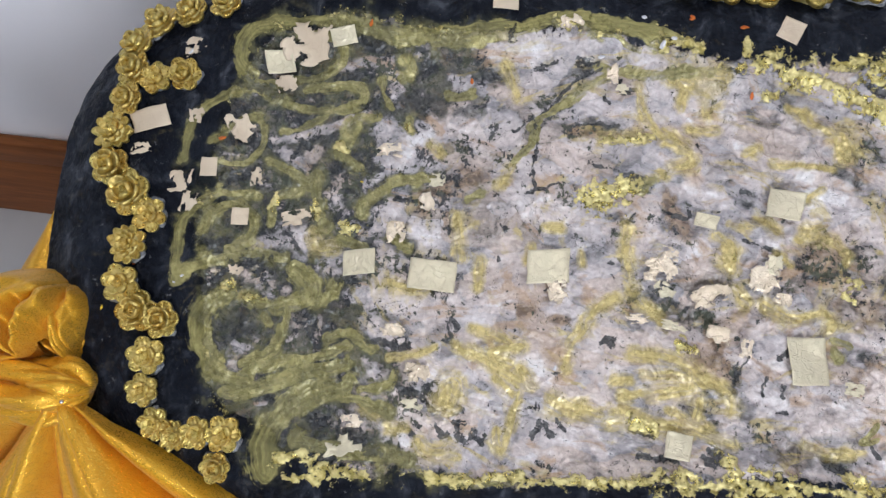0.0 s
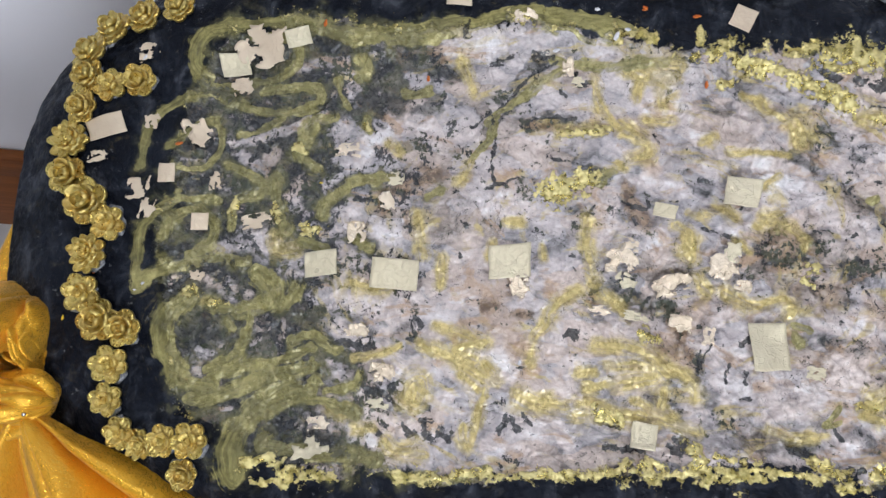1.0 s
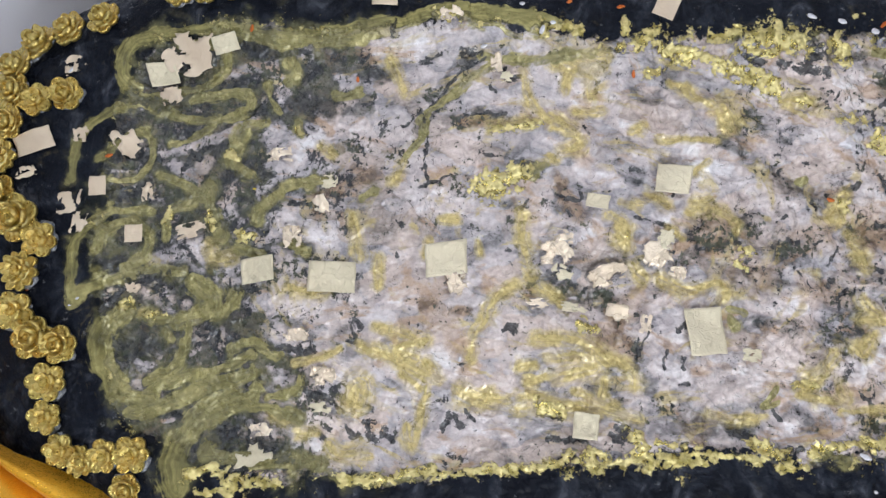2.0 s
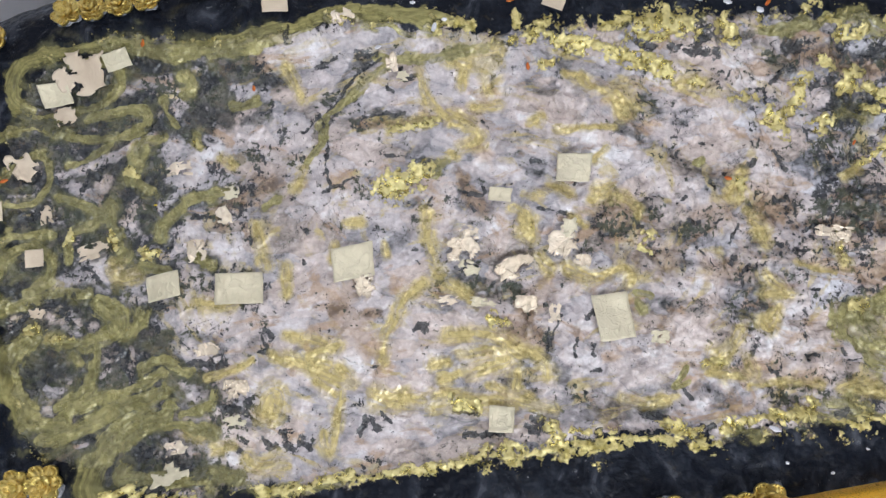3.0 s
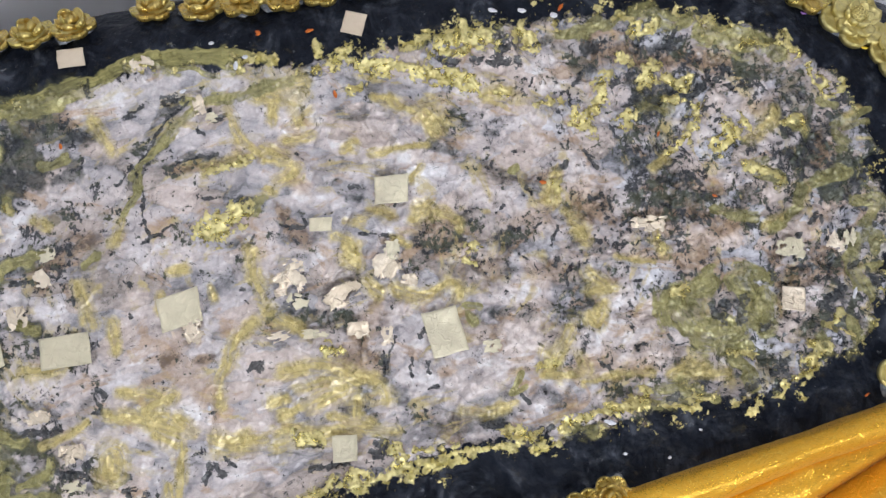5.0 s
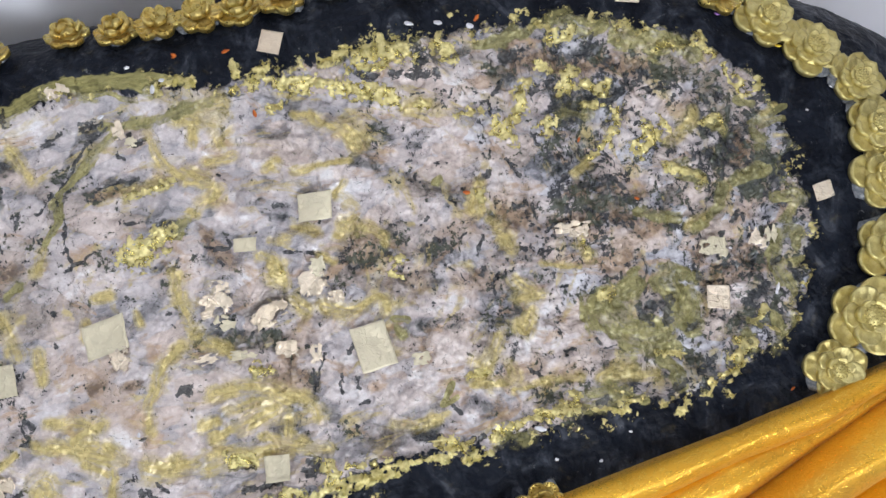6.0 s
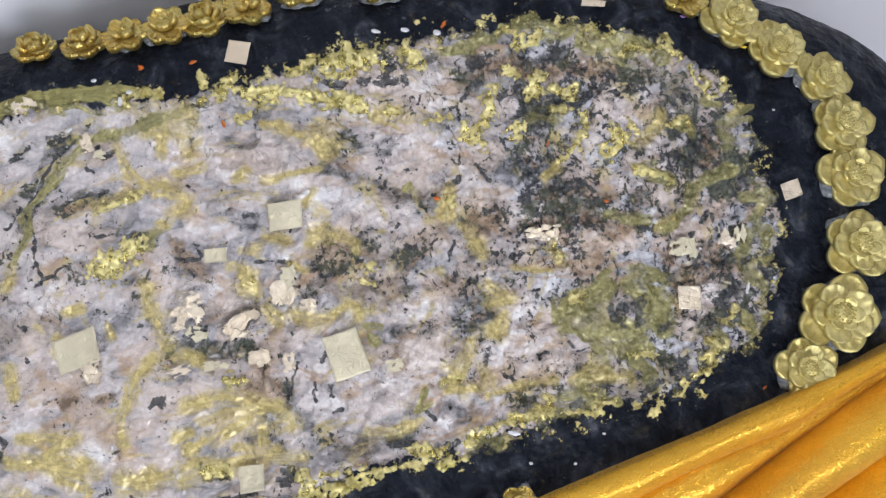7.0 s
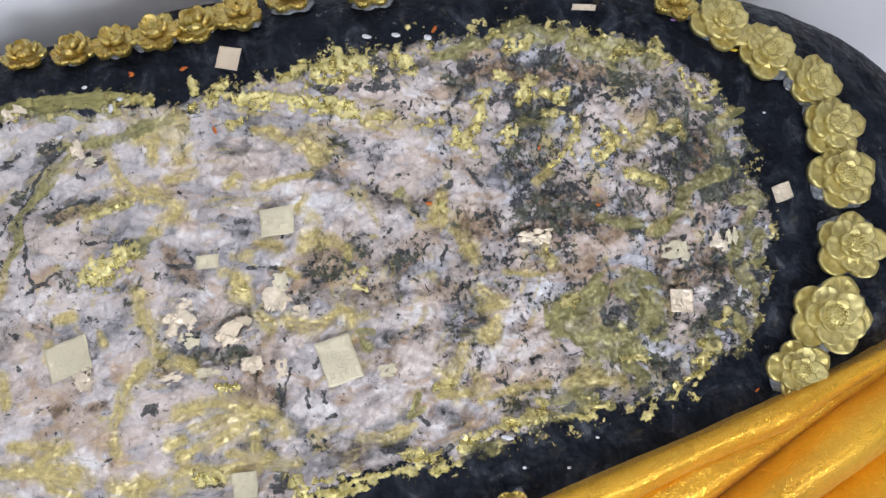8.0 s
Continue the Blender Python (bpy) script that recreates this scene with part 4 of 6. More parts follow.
stroke("g", 4.9, (-119, -232), (-88, -226), (-58, -225))
stroke("g", 4.4, (-63, -225), (-28, -219), (-13, -209))
stroke("g", 6.8, (2, -210), (12, -220), (19, -210))
stroke("b", 3.9, (-1, -205), (11, -206))
stroke("g", 5.3, (31, -213), (56, -203), (61, -214))
stroke("g", 4.8, (71, -213), (105, -204), (129, -204))
stroke("o", 6.0, (-211, -241), (-164, -238), (-139, -230))
stroke("d", 4.4, (-31, -195), (-14, -197), (1, -193))
stroke("d", 4.9, (-6, -225), (-8, -213))
stroke("d", 4.7, (-202, -190), (-194, -207), (-185, -199))
stroke("d", 4.1, (-130, -190), (-121, -181), (-111, -191))
stroke("d", 3.1, (-108, -179), (-99, -185))
stroke("d", 4.0, (-175, -234), (-189, -246))
stroke("d", 4.4, (32, -196), (24, -190))
stroke("d", 3.8, (71, -203), (85, -206))
# a white glare on the wet stone, put into the colour as clear quartz
stroke("w", 7.0, (-72, -197), (-76, -183), (-64, -206))
stroke("w", 11.1, (-110, -207), (-91, -190), (-142, -206))
stroke("w", 12.5, (-95, -143), (-74, -151), (-108, -124))
stroke("w", 10.5, (-47, -96), (-79, -94))
stroke("y", 5.2, (-164, -193), (-157, -208), (-147, -155))
stroke("y", 6.1, (-61, -170), (-15, -167), (11, -172))
stroke("y", 6.2, (-53, -149), (-28, -140), (7, -131))
stroke("y", 5.3, (-160, -130), (-177, -121), (-151, -113))
stroke("p", 10.3, (16, -109), (37, -112))
stroke("p", 9.3, (48, -63), (29, -76))
stroke("o", 7.3, (-369, 184), (-328, 178), (-290, 174))
stroke("o", 6.8, (-296, 174), (-259, 181), (-232, 187), (-196, 194), (-157, 203), (-124, 209))
stroke("o", 4.7, (-261, 175), (-231, 178), (-197, 185))
stroke("o", 4.2, (-119, 206), (-64, 205), (-22, 192))
stroke("d", 2.1, (-192, 198), (-197, 182))
stroke("k", 16.0, (-285, 143), (-264, 155), (-245, 158))
stroke("k", 14.3, (-294, 116), (-273, 111), (-261, 127))
stroke("k", 9.7, (-304, 161), (-296, 144))
stroke("k", 8.8, (-238, 105), (-215, 117))
stroke("k", 7.8, (-225, 143), (-197, 146))
stroke("o", 5.0, (-248, 123), (-226, 125))
stroke("o", 4.3, (-294, 155), (-290, 144))
stroke("d", 3.6, (-276, 163), (-293, 162))
stroke("d", 1.7, (-164, 110), (-181, 94))
stroke("d", 1.7, (-158, 112), (-129, 148), (-103, 165))
stroke("d", 4.9, (-108, 169), (-124, 168))
stroke("y", 5.0, (-199, 157), (-189, 143), (-182, 128))
stroke("m", 6.6, (-274, 92), (-261, 85))
stroke("m", 4.4, (-251, 68), (-223, 71))
stroke("b", 8.6, (-228, 35), (-242, 23))
stroke("b", 5.4, (-220, 40), (-208, 47))
stroke("y", 5.5, (-97, 95), (-75, 98), (-53, 99))
stroke("y", 5.3, (-26, 158), (1, 150), (-8, 164))
stroke("y", 4.5, (-5, 143), (-1, 128))
stroke("w", 10.3, (-193, 177), (-166, 181), (-211, 169))
stroke("w", 9.8, (-121, 66), (-141, 79))
stroke("w", 8.9, (-28, 131), (4, 116))


inside = foot(gx + 3.6 * wob_x, gy + 2.8 * wob_y) + 0.008 * value_noise(gx, gy, 0.04, 21, 5, 0.6)
fringe = value_noise(gx, gy, 0.025, 51, 4, 0.6)
heelward = smooth01(gx, -0.05, 0.25)
toeward = smooth01(-gx, 0.26, 0.34)
FIELD["m"] = np.maximum(FIELD["m"], 0.45 - inside / 0.022 + 0.9 * fringe - 0.2 * (1 - heelward))
FIELD["k"] = np.maximum(FIELD["k"], toeward * (1.0 + 1.1 * value_noise(gx, gy, 0.05, 57, 4, 0.6)) + heelward * 0.9 * value_noise(gx, gy, 0.06, 58, 4, 0.6) - 0.45)
FIELD["g"] = np.maximum(FIELD["g"], -0.20 - np.abs(inside - 0.004) / 0.022 + 1.1 * value_noise(gx, gy, 0.02, 53, 4, 0.6) - 0.3 * (1 - heelward) - 3.0 * smooth01(-inside, 0.012, 0.03))
FIELD["o"] = np.maximum(FIELD["o"], -0.10 - np.abs(inside - 0.010) / 0.028 + 1.2 * value_noise(gx, gy, 0.03, 55, 4, 0.6) - 0.2 * (1 - heelward) - 3.0 * smooth01(-inside, 0.012, 0.03))
within = smooth01(inside, -0.006, 0.02)
lump = value_noise(gx, gy, 0.010, 31, 3, 0.6)
crag = 1 - np.abs(value_noise(gx + 0.004 * lump, gy, 0.03, 35, 4, 0.55)) * 2
heel = smooth01(gx, -0.12, 0.12)
gz = ground(gx, gy) + 0.0028 * value_noise(gx, gy, 0.06, 3) * (1 - 0.3 * within) + 0.0034 * value_noise(gx, gy, 0.026, 9, 4, 0.6) * (1 - within)
hollow = np.exp(-((gx - 0.30) / 0.05) ** 2 - ((gy + 0.01) / 0.03) ** 2)
gz += within * (-0.006 * hollow + (0.0034 + 0.0042 * heel) * value_noise(gx, gy, 0.055, 5) + (0.0016 + 0.0054 * heel) * crag * 0.8 + (0.0014 + 0.0022 * heel) * lump)
soft = {k: np.clip(v, 0, 1) for k, v in FIELD.items()}
gz += 0.0016 * smooth01(soft["g"], 0.0, 0.4) * (0.8 + 0.8 * value_noise(gx, gy, 0.011, 33, 2))
gz += 0.0004 * smooth01(soft["o"], 0.0, 0.5) + 0.0002 * smooth01(soft["y"], 0.0, 0.9)
gz -= 0.0012 * smooth01(soft["d"], 0.0, 0.6) * within
top = gz.copy()
for dj in (-3, 0, 3):
    for di in (-3, 0, 3):
        top = np.maximum(top, np.roll(np.roll(gz, dj, 0), di, 1))


def slab_height(x, y):
    """The height of the stone's high spots at a place."""
    i = min(max((x - gx[0, 0]) / STEP, 0), gx.shape[1] - 2)
    j = min(max((y - gy[0, 0]) / STEP, 0), gx.shape[0] - 2)
    i0, j0 = int(i), int(j)
    u, v = i - i0, j - j0
    return float((top[j0, i0] * (1 - u) + top[j0, i0 + 1] * u) * (1 - v) + (top[j0 + 1, i0] * (1 - u) + top[j0 + 1, i0 + 1] * u) * v)


calm = np.mean([np.roll(np.roll(top, dj, 0), di, 1) for dj in (-8, -4, 0, 4, 8) for di in (-8, -4, 0, 4, 8)], 0)


def sheet_height(x, y):
    """The height at which a thin sheet bridges the stone's bumps."""
    i = min(max(int((x - gx[0, 0]) / STEP), 0), gx.shape[1] - 1)
    j = min(max(int((y - gy[0, 0]) / STEP), 0), gx.shape[0] - 1)
    return float(calm[j, i])


slab_mesh, used = grid_mesh("stone_slab", gx, gy, gz, rim(gx, gy) < 1.06)
give(slab_mesh, "inside", (inside * 40).clip(-1, 1).ravel()[used])
for key, values in FIELD.items():
    give(slab_mesh, "field_" + key, values.ravel()[used])
give(slab_mesh, "heel", (heelward * smooth01(gx, 0.15, 0.35)).ravel()[used])
give(slab_mesh, "toes", (smooth01(-gx, 0.17, 0.27) * smooth01(inside, -0.05, 0.0)).ravel()[used])
give(slab_mesh, "across", ACROSS.ravel()[used])
give(slab_mesh, "along", ALONG.ravel()[used])


def stone_material():
    k = Net("painted_stone")
    tiny, fine = k.noise(620, 3, 0.6), k.noise(250, 4, 0.6)
    small, mid = k.noise(125, 4, 0.58), k.noise(48, 4, 0.55, 0.5)
    wide = k.noise(12, 4, 0.55, 0.8)
    grit = k.noise(185, 6, 0.68)
    n_small, n_mid, n_grit = (k.mul(k.add(v, -0.5), 2.1) for v in (small, mid, grit))

    def no(v):
        return k.calc("SUBTRACT", 1.0, v)


    def mask(name, a_mid, a_small, low, high, a_grit=0.0):
        noisy = k.add(k.mul(n_mid, a_mid), k.add(k.mul(n_small, a_small), k.mul(n_grit, a_grit)))
        return k.step(k.add(k.attr("field_" + name), noisy), low, high)

    # quartz: milky clouds of pinkish white, lilac and bluish grey, drawn out along the foot
    drawn = k.stretch(0.75, 1.25, 1.0, 12)
    cloud = k.noise(26, 4, 0.5, 0.9, drawn)
    # bands that sweep round the sole
    away = k.n.new("ShaderNodeVectorMath")
    away.operation = "SUBTRACT"
    k.l.new(k.coord, away.inputs[0])
    away.inputs[1].default_value = (-0.018, -0.003, 0.0)
    flat = k.n.new("ShaderNodeSeparateXYZ")
    k.l.new(away.outputs[0], flat.inputs[0])
    round_x, round_y = flat.outputs[0], k.mul(flat.outputs[1], 1.5)
    far = k.calc("SQRT", k.add(k.add(k.mul(round_x, round_x), k.mul(round_y, round_y)), 0.0016))
    swirl = k.n.new("ShaderNodeCombineXYZ")
    k.put(swirl.inputs[0], k.mul(k.calc("DIVIDE", round_x, far), 1.5))
    k.put(swirl.inputs[1], k.mul(k.calc("DIVIDE", round_y, far), 1.5))
    k.put(swirl.inputs[2], k.mul(k.add(far, k.mul(n_mid, 0.006)), 26.0))
    flow = k.noise(1.3, 5, 0.6, 0.8, swirl.outputs[0])
    clear = mask("w", 1.0, 0.5, -0.35, 0.45, 0.4)
    wash = mask("k", 1.1, 0.6, -0.2, 0.5, 0.5)
    # grains: blobs of milky quartz that lie against each other, with grey seams between
    warped = k.warp(k.warp(drawn, 22, 0.020), 90, 0.006)
    big_grain, small_grain = k.cells(30, vec=warped), k.cells(85, vec=warped)
    seam = k.step(k.cells(30, "DISTANCE_TO_EDGE", warped).outputs["Distance"], 0.0, 0.16, 1.0, 0.0)
    seam_small = k.step(k.cells(85, "DISTANCE_TO_EDGE", warped).outputs["Distance"], 0.0, 0.14, 1.0, 0.0)
    tone = k.add(k.mul(k.part_of(big_grain.outputs["Color"], 0), 0.26), k.mul(k.part_of(small_grain.outputs["Color"], 0), 0.12))
    tone = k.add(tone, k.add(k.mul(k.add(flow, -0.5), -0.65), k.mul(k.add(cloud, -0.5), 0.8)))
    tone = k.add(tone, k.add(k.mul(seam, -0.13), k.mul(seam_small, -0.06)))
    tone = k.add(tone, k.add(k.mul(n_small, 0.07), k.add(k.mul(clear, 0.24), k.mul(wash, -0.34))))
    tone = k.add(tone, 0.405)
    base = k.ramp(tone, (0.0, (0.050, 0.052, 0.055)), (0.16, (0.15, 0.145, 0.15)), (0.32, (0.30, 0.28, 0.30)), (0.48, (0.46, 0.42, 0.44)),
                  (0.64, (0.585, 0.515, 0.515)), (0.82, (0.70, 0.625, 0.625)), (1.0, (0.84, 0.81, 0.83)))
    hue = k.part_of(big_grain.outputs["Color"], 1)
    base = k.mix(k.mul(k.step(k.add(hue, k.add(wide, -0.5)), 0.62, 0.85), 0.55), base, k.ramp(tone, (0.0, (0.06, 0.045, 0.035)), (0.5, (0.42, 0.33, 0.27)), (1.0, (0.74, 0.60, 0.55))))
    base = k.mix(k.mul(k.step(k.add(hue, k.add(wide, -0.5)), 0.42, 0.15), k.add(0.28, k.mul(k.attr("heel"), 0.5))), base, k.ramp(tone, (0.0, (0.05, 0.055, 0.07)), (0.5, (0.40, 0.41, 0.48)), (1.0, (0.76, 0.77, 0.85))))
    murk = mask("m", 1.5, 0.6, -0.1, 0.45)

    # thin glossy ochre that the brush dragged over it
    drag = k.add(k.mul(k.noise(17, 5, 0.55, 1.8, k.stretch(1.0, 1.6, 1.0, -22)), 0.4), k.mul(k.noise(1.7, 5, 0.55, 1.2, swirl.outputs[0]), 0.6))
    smear = k.step(k.add(drag, k.mul(clear, -0.03)), 0.515, 0.60)
    base = k.mix(k.mul(smear, k.step(mid, 0.36, 0.60, 0.25, 0.75)), base, (0.56, 0.45, 0.19))
    rust = k.step(k.noise(21, 5, 0.6, 1.5, drawn), 0.55, 0.66)
    base = k.mix(k.mul(rust, 0.6), base, (0.46, 0.29, 0.16))

    tan = mask("p", 1.2, 0.4, -0.4, 0.7)
    base = k.mix(k.mul(tan, 0.6), base, k.mix(k.step(cloud, 0.42, 0.6), (0.44, 0.30, 0.20), (0.58, 0.44, 0.35)))
    shaded = k.mul(k.mul(wash, k.attr("toes")), no(k.mul(clear, 0.9)))
    base = k.mix(k.mul(shaded, 0.8), base, k.mix(k.step(mid, 0.40, 0.62), (0.022, 0.025, 0.024), (0.085, 0.085, 0.056)))
    murky = k.mix(k.step(mid, 0.42, 0.58), (0.030, 0.035, 0.040), (0.22, 0.185, 0.13))
    murky = k.mix(k.mul(k.step(small, 0.54, 0.62), 0.7), murky, (0.36, 0.35, 0.38))
    base = k.mix(k.mul(k.mul(murk, no(k.mul(clear, 0.9))), 0.80), base, murky)
    brown = mask("b", 1.5, 0.9, -0.3, 0.8)
    base = k.mix(k.mul(brown, 0.82), base, k.mix(k.step(small, 0.42, 0.58), (0.10, 0.060, 0.035), (0.33, 0.22, 0.14)))

    # black-green specks in clusters, dashes and hairline cracks
    swarm = k.mul(k.add(k.noise(10, 4, 0.6, 0.8), -0.5), 0.34)
    swarm = k.add(swarm, k.mul(k.add(k.noise(52, 3, 0.5, 0.6), -0.5), 0.50))
    swarm = k.add(k.add(swarm, -0.022), k.add(k.mul(k.attr("heel"), 0.075), k.add(k.add(k.mul(wash, 0.05), k.mul(murk, 0.05)), k.add(k.mul(clear, -0.06), k.mul(k.attr("toes"), 0.06)))))
    dark = k.step(k.add(grit, swarm), 0.606, 0.626)
    dash = k.step(k.add(k.noise(1.0, 4, 0.6, 0.3, k.stretch(210, 85, 100, 35)), swarm), 0.665, 0.69)
    vein = k.step(k.calc("ABSOLUTE", k.add(k.noise(15, 6, 0.62, 1.4), -0.5)), 0.0, 0.009, 1.0, 0.0)
    vein = k.mul(vein, k.step(k.add(small, swarm), 0.47, 0.54))
    dark = k.calc("MAXIMUM", dark, k.calc("MAXIMUM", dash, k.mul(vein, 0.8)))
    base = k.mix(k.mul(dark, 0.95), base, k.mix(k.step(mid, 0.45, 0.55), (0.022, 0.026, 0.034), (0.045, 0.055, 0.038)))
    black = mask("d", 0.8, 1.2, 0.06, 0.24, 2.2)
    base = k.mix(k.mul(black, 0.93), base, k.mix(k.step(fine, 0.48, 0.62), (0.016, 0.020, 0.027), (0.065, 0.07, 0.078)))
    base = k.mix(k.step(tiny, 0.34, 0.60, 0.10, 0.0), base, (0.14, 0.13, 0.135))

    # the black rim, scuffed and chipped
    rimc = k.mix(k.step(wide, 0.35, 0.7), (0.005, 0.0065, 0.012), (0.010, 0.013, 0.022))
    dragged = k.noise(34, 5, 0.62, 0.8, k.stretch(1.0, 0.8, 1.0, 28))
    rimc = k.mix(k.mul(k.step(dragged, 0.47, 0.64), 0.75), rimc, (0.034, 0.040, 0.056))
    rimc = k.mix(k.mul(k.step(k.add(dragged, k.mul(n_small, 0.10)), 0.60, 0.68), 0.6), rimc, (0.085, 0.092, 0.115))
    rimc = k.mix(k.mul(k.step(k.noise(80, 8, 0.78), 0.61, 0.66), 0.75), rimc, (0.18, 0.19, 0.21))
    edge = k.step(k.add(k.attr("inside"), k.add(k.mul(n_mid, 0.7), k.add(k.mul(n_small, 0.5), k.mul(n_grit, 0.4)))), 0.15, 0.30)
    colour = k.mix(edge, rimc, base)

    # paint, with the marks of the brush along each stroke
    pair = k.n.new("ShaderNodeCombineXYZ")
    k.put(pair.inputs[0], k.mul(k.attr("across"), 8.0))
    k.put(pair.inputs[1], k.mul(k.attr("along"), 0.7))
    brush = k.noise(42, 4, 0.55, 0.2, pair.outputs[0])
    n_brush = k.mul(k.add(brush, -0.5), 1.8)
    thin = k.add(k.mul(n_mid, 0.45), k.add(k.mul(n_small, 0.22), k.add(k.mul(n_grit, 0.12), k.mul(n_brush, 0.45))))
    halo = k.step(k.add(k.attr("field_o"), k.mul(n_mid, 0.9)), -0.95, -0.05)
    m_halo = k.mul(k.mul(k.mul(halo, k.attr("toes")), no(k.mul(clear, 0.95))), k.step(small, 0.36, 0.62, 0.92, 0.65))
    m_ochre = k.mul(k.step(k.add(k.attr("field_y"), k.mul(thin, 1.5)), -0.90, 0.70), k.step(k.add(k.noise(36, 3, 0.5, 0.5), k.add(k.mul(small, 0.3), k.mul(n_brush, 0.35))), 0.50, 0.72, 0.55, 0.97))
    m_olive = k.mul(k.step(k.add(k.attr("field_o"), k.mul(thin, 1.2)), -0.16, 0.20), k.step(k.add(k.noise(30, 3, 0.5, 0.5), k.mul(n_brush, 0.25)), 0.36, 0.52, 0.60, 0.97))
    m_olive = k.mul(m_olive, no(k.mul(black, 0.85)))
    m_gold = k.mul(k.step(k.attr("field_g"), -0.98, -0.6), k.step(k.add(k.attr("field_g"), k.add(k.mul(n_mid, 1.2), k.add(k.mul(n_small, 1.2), k.mul(n_grit, 2.3)))), 0.02, 0.24))
    olive = k.mix(k.step(brush, 0.34, 0.66), (0.265, 0.24, 0.098), (0.40, 0.365, 0.155))
    olive = k.mix(k.mul(k.step(wide, 0.46, 0.66), 0.55), olive, (0.175, 0.165, 0.082))
    olive = k.mix(k.mul(k.step(k.noise(20, 3, 0.5, 0.6), 0.55, 0.68), 0.6), olive, (0.60, 0.54, 0.24))
    olive = k.mix(k.mul(k.step(fine, 0.40, 0.33), 0.12), olive, (0.15, 0.15, 0.08))
    ochre = k.mix(k.step(brush, 0.36, 0.62), (0.50, 0.395, 0.145), (0.66, 0.545, 0.24))
    gold = k.mix(k.step(small, 0.40, 0.58), (0.56, 0.47, 0.16), (0.88, 0.78, 0.38))
    colour = k.mix(m_halo, colour, k.mix(k.step(mid, 0.42, 0.62), (0.022, 0.026, 0.024), (0.15, 0.145, 0.075)))
    colour = k.mix(m_ochre, colour, ochre)
    colour = k.mix(m_olive, colour, olive)
    colour = k.mix(k.mul(k.mul(k.calc("MAXIMUM", m_olive, m_ochre), dark), 0.22), colour, (0.06, 0.062, 0.035))
    colour = k.mix(m_gold, colour, gold)
    paint = k.calc("MAXIMUM", k.mul(m_gold, 0.85), k.calc("MAXIMUM", k.mul(m_olive, 0.25), k.mul(m_ochre, 0.25)))
    rough = k.add(k.step(edge, 0, 1, 0.42, 0.27), k.add(k.mul(n_small, 0.3), k.mul(m_gold, 0.03)))
    relief = k.add(k.noise(44, 2, 0.5, 0.5), k.mul(k.noise(118, 2, 0.5, 0.4), k.step(k.calc("MAXIMUM", m_olive, m_ochre), 0, 1, 0.22, 0.12)))
    coated = k.calc("MAXIMUM", m_olive, m_ochre)
    height = k.add(k.add(k.mul(relief, k.step(edge, 0, 1, 0.6, 1.0)), k.mul(fine, k.step(coated, 0, 1, 0.05, 0.02))), k.add(k.mul(k.mul(brush, coated), 0.06), k.mul(m_gold, 0.12)))
    height = k.add(height, k.add(k.mul(dark, -0.05), k.mul(k.mul(m_gold, k.add(small, k.mul(mid, 1.0))), 0.36)))
    k.l.new(k.bump(k.add(relief, k.mul(small, 0.15)), 0.011, 1.0), k.out.inputs["Coat Normal"])
    return k.done(colour, rough, k.bump(height, 0.011, 1.0), metal=paint, Coat_Weight=k.mul(edge, 0.22), Coat_Roughness=0.14, Specular_IOR_Level=k.step(edge, 0, 1, 0.10, 0.5))


slab = link("stone_slab", slab_mesh, stone_material(), None, SLAB)
tagged(slab, "black painted stone slab with a shallow giant footprint daubed in gold", "stone slab")


# ---- pedestal and cloth ----
ped = tagged(new("pedestal"), "plain wooden table under the stone slab, hidden by cloth", "table")
part("body", box_bm(-0.52, -0.22, 0.0, 0.58, 0.22, 0.60, 0.01), M_WOOD, ped)


def satin(name, px, py, pz, parent=None):
    me, _ = grid_mesh(name, px, py, pz)
    ob = link(name, me, M_SATIN, parent)
    mod = ob.modifiers.new("thick", "SOLIDIFY")
    mod.thickness, mod.offset = 0.0012, -1
    return ob


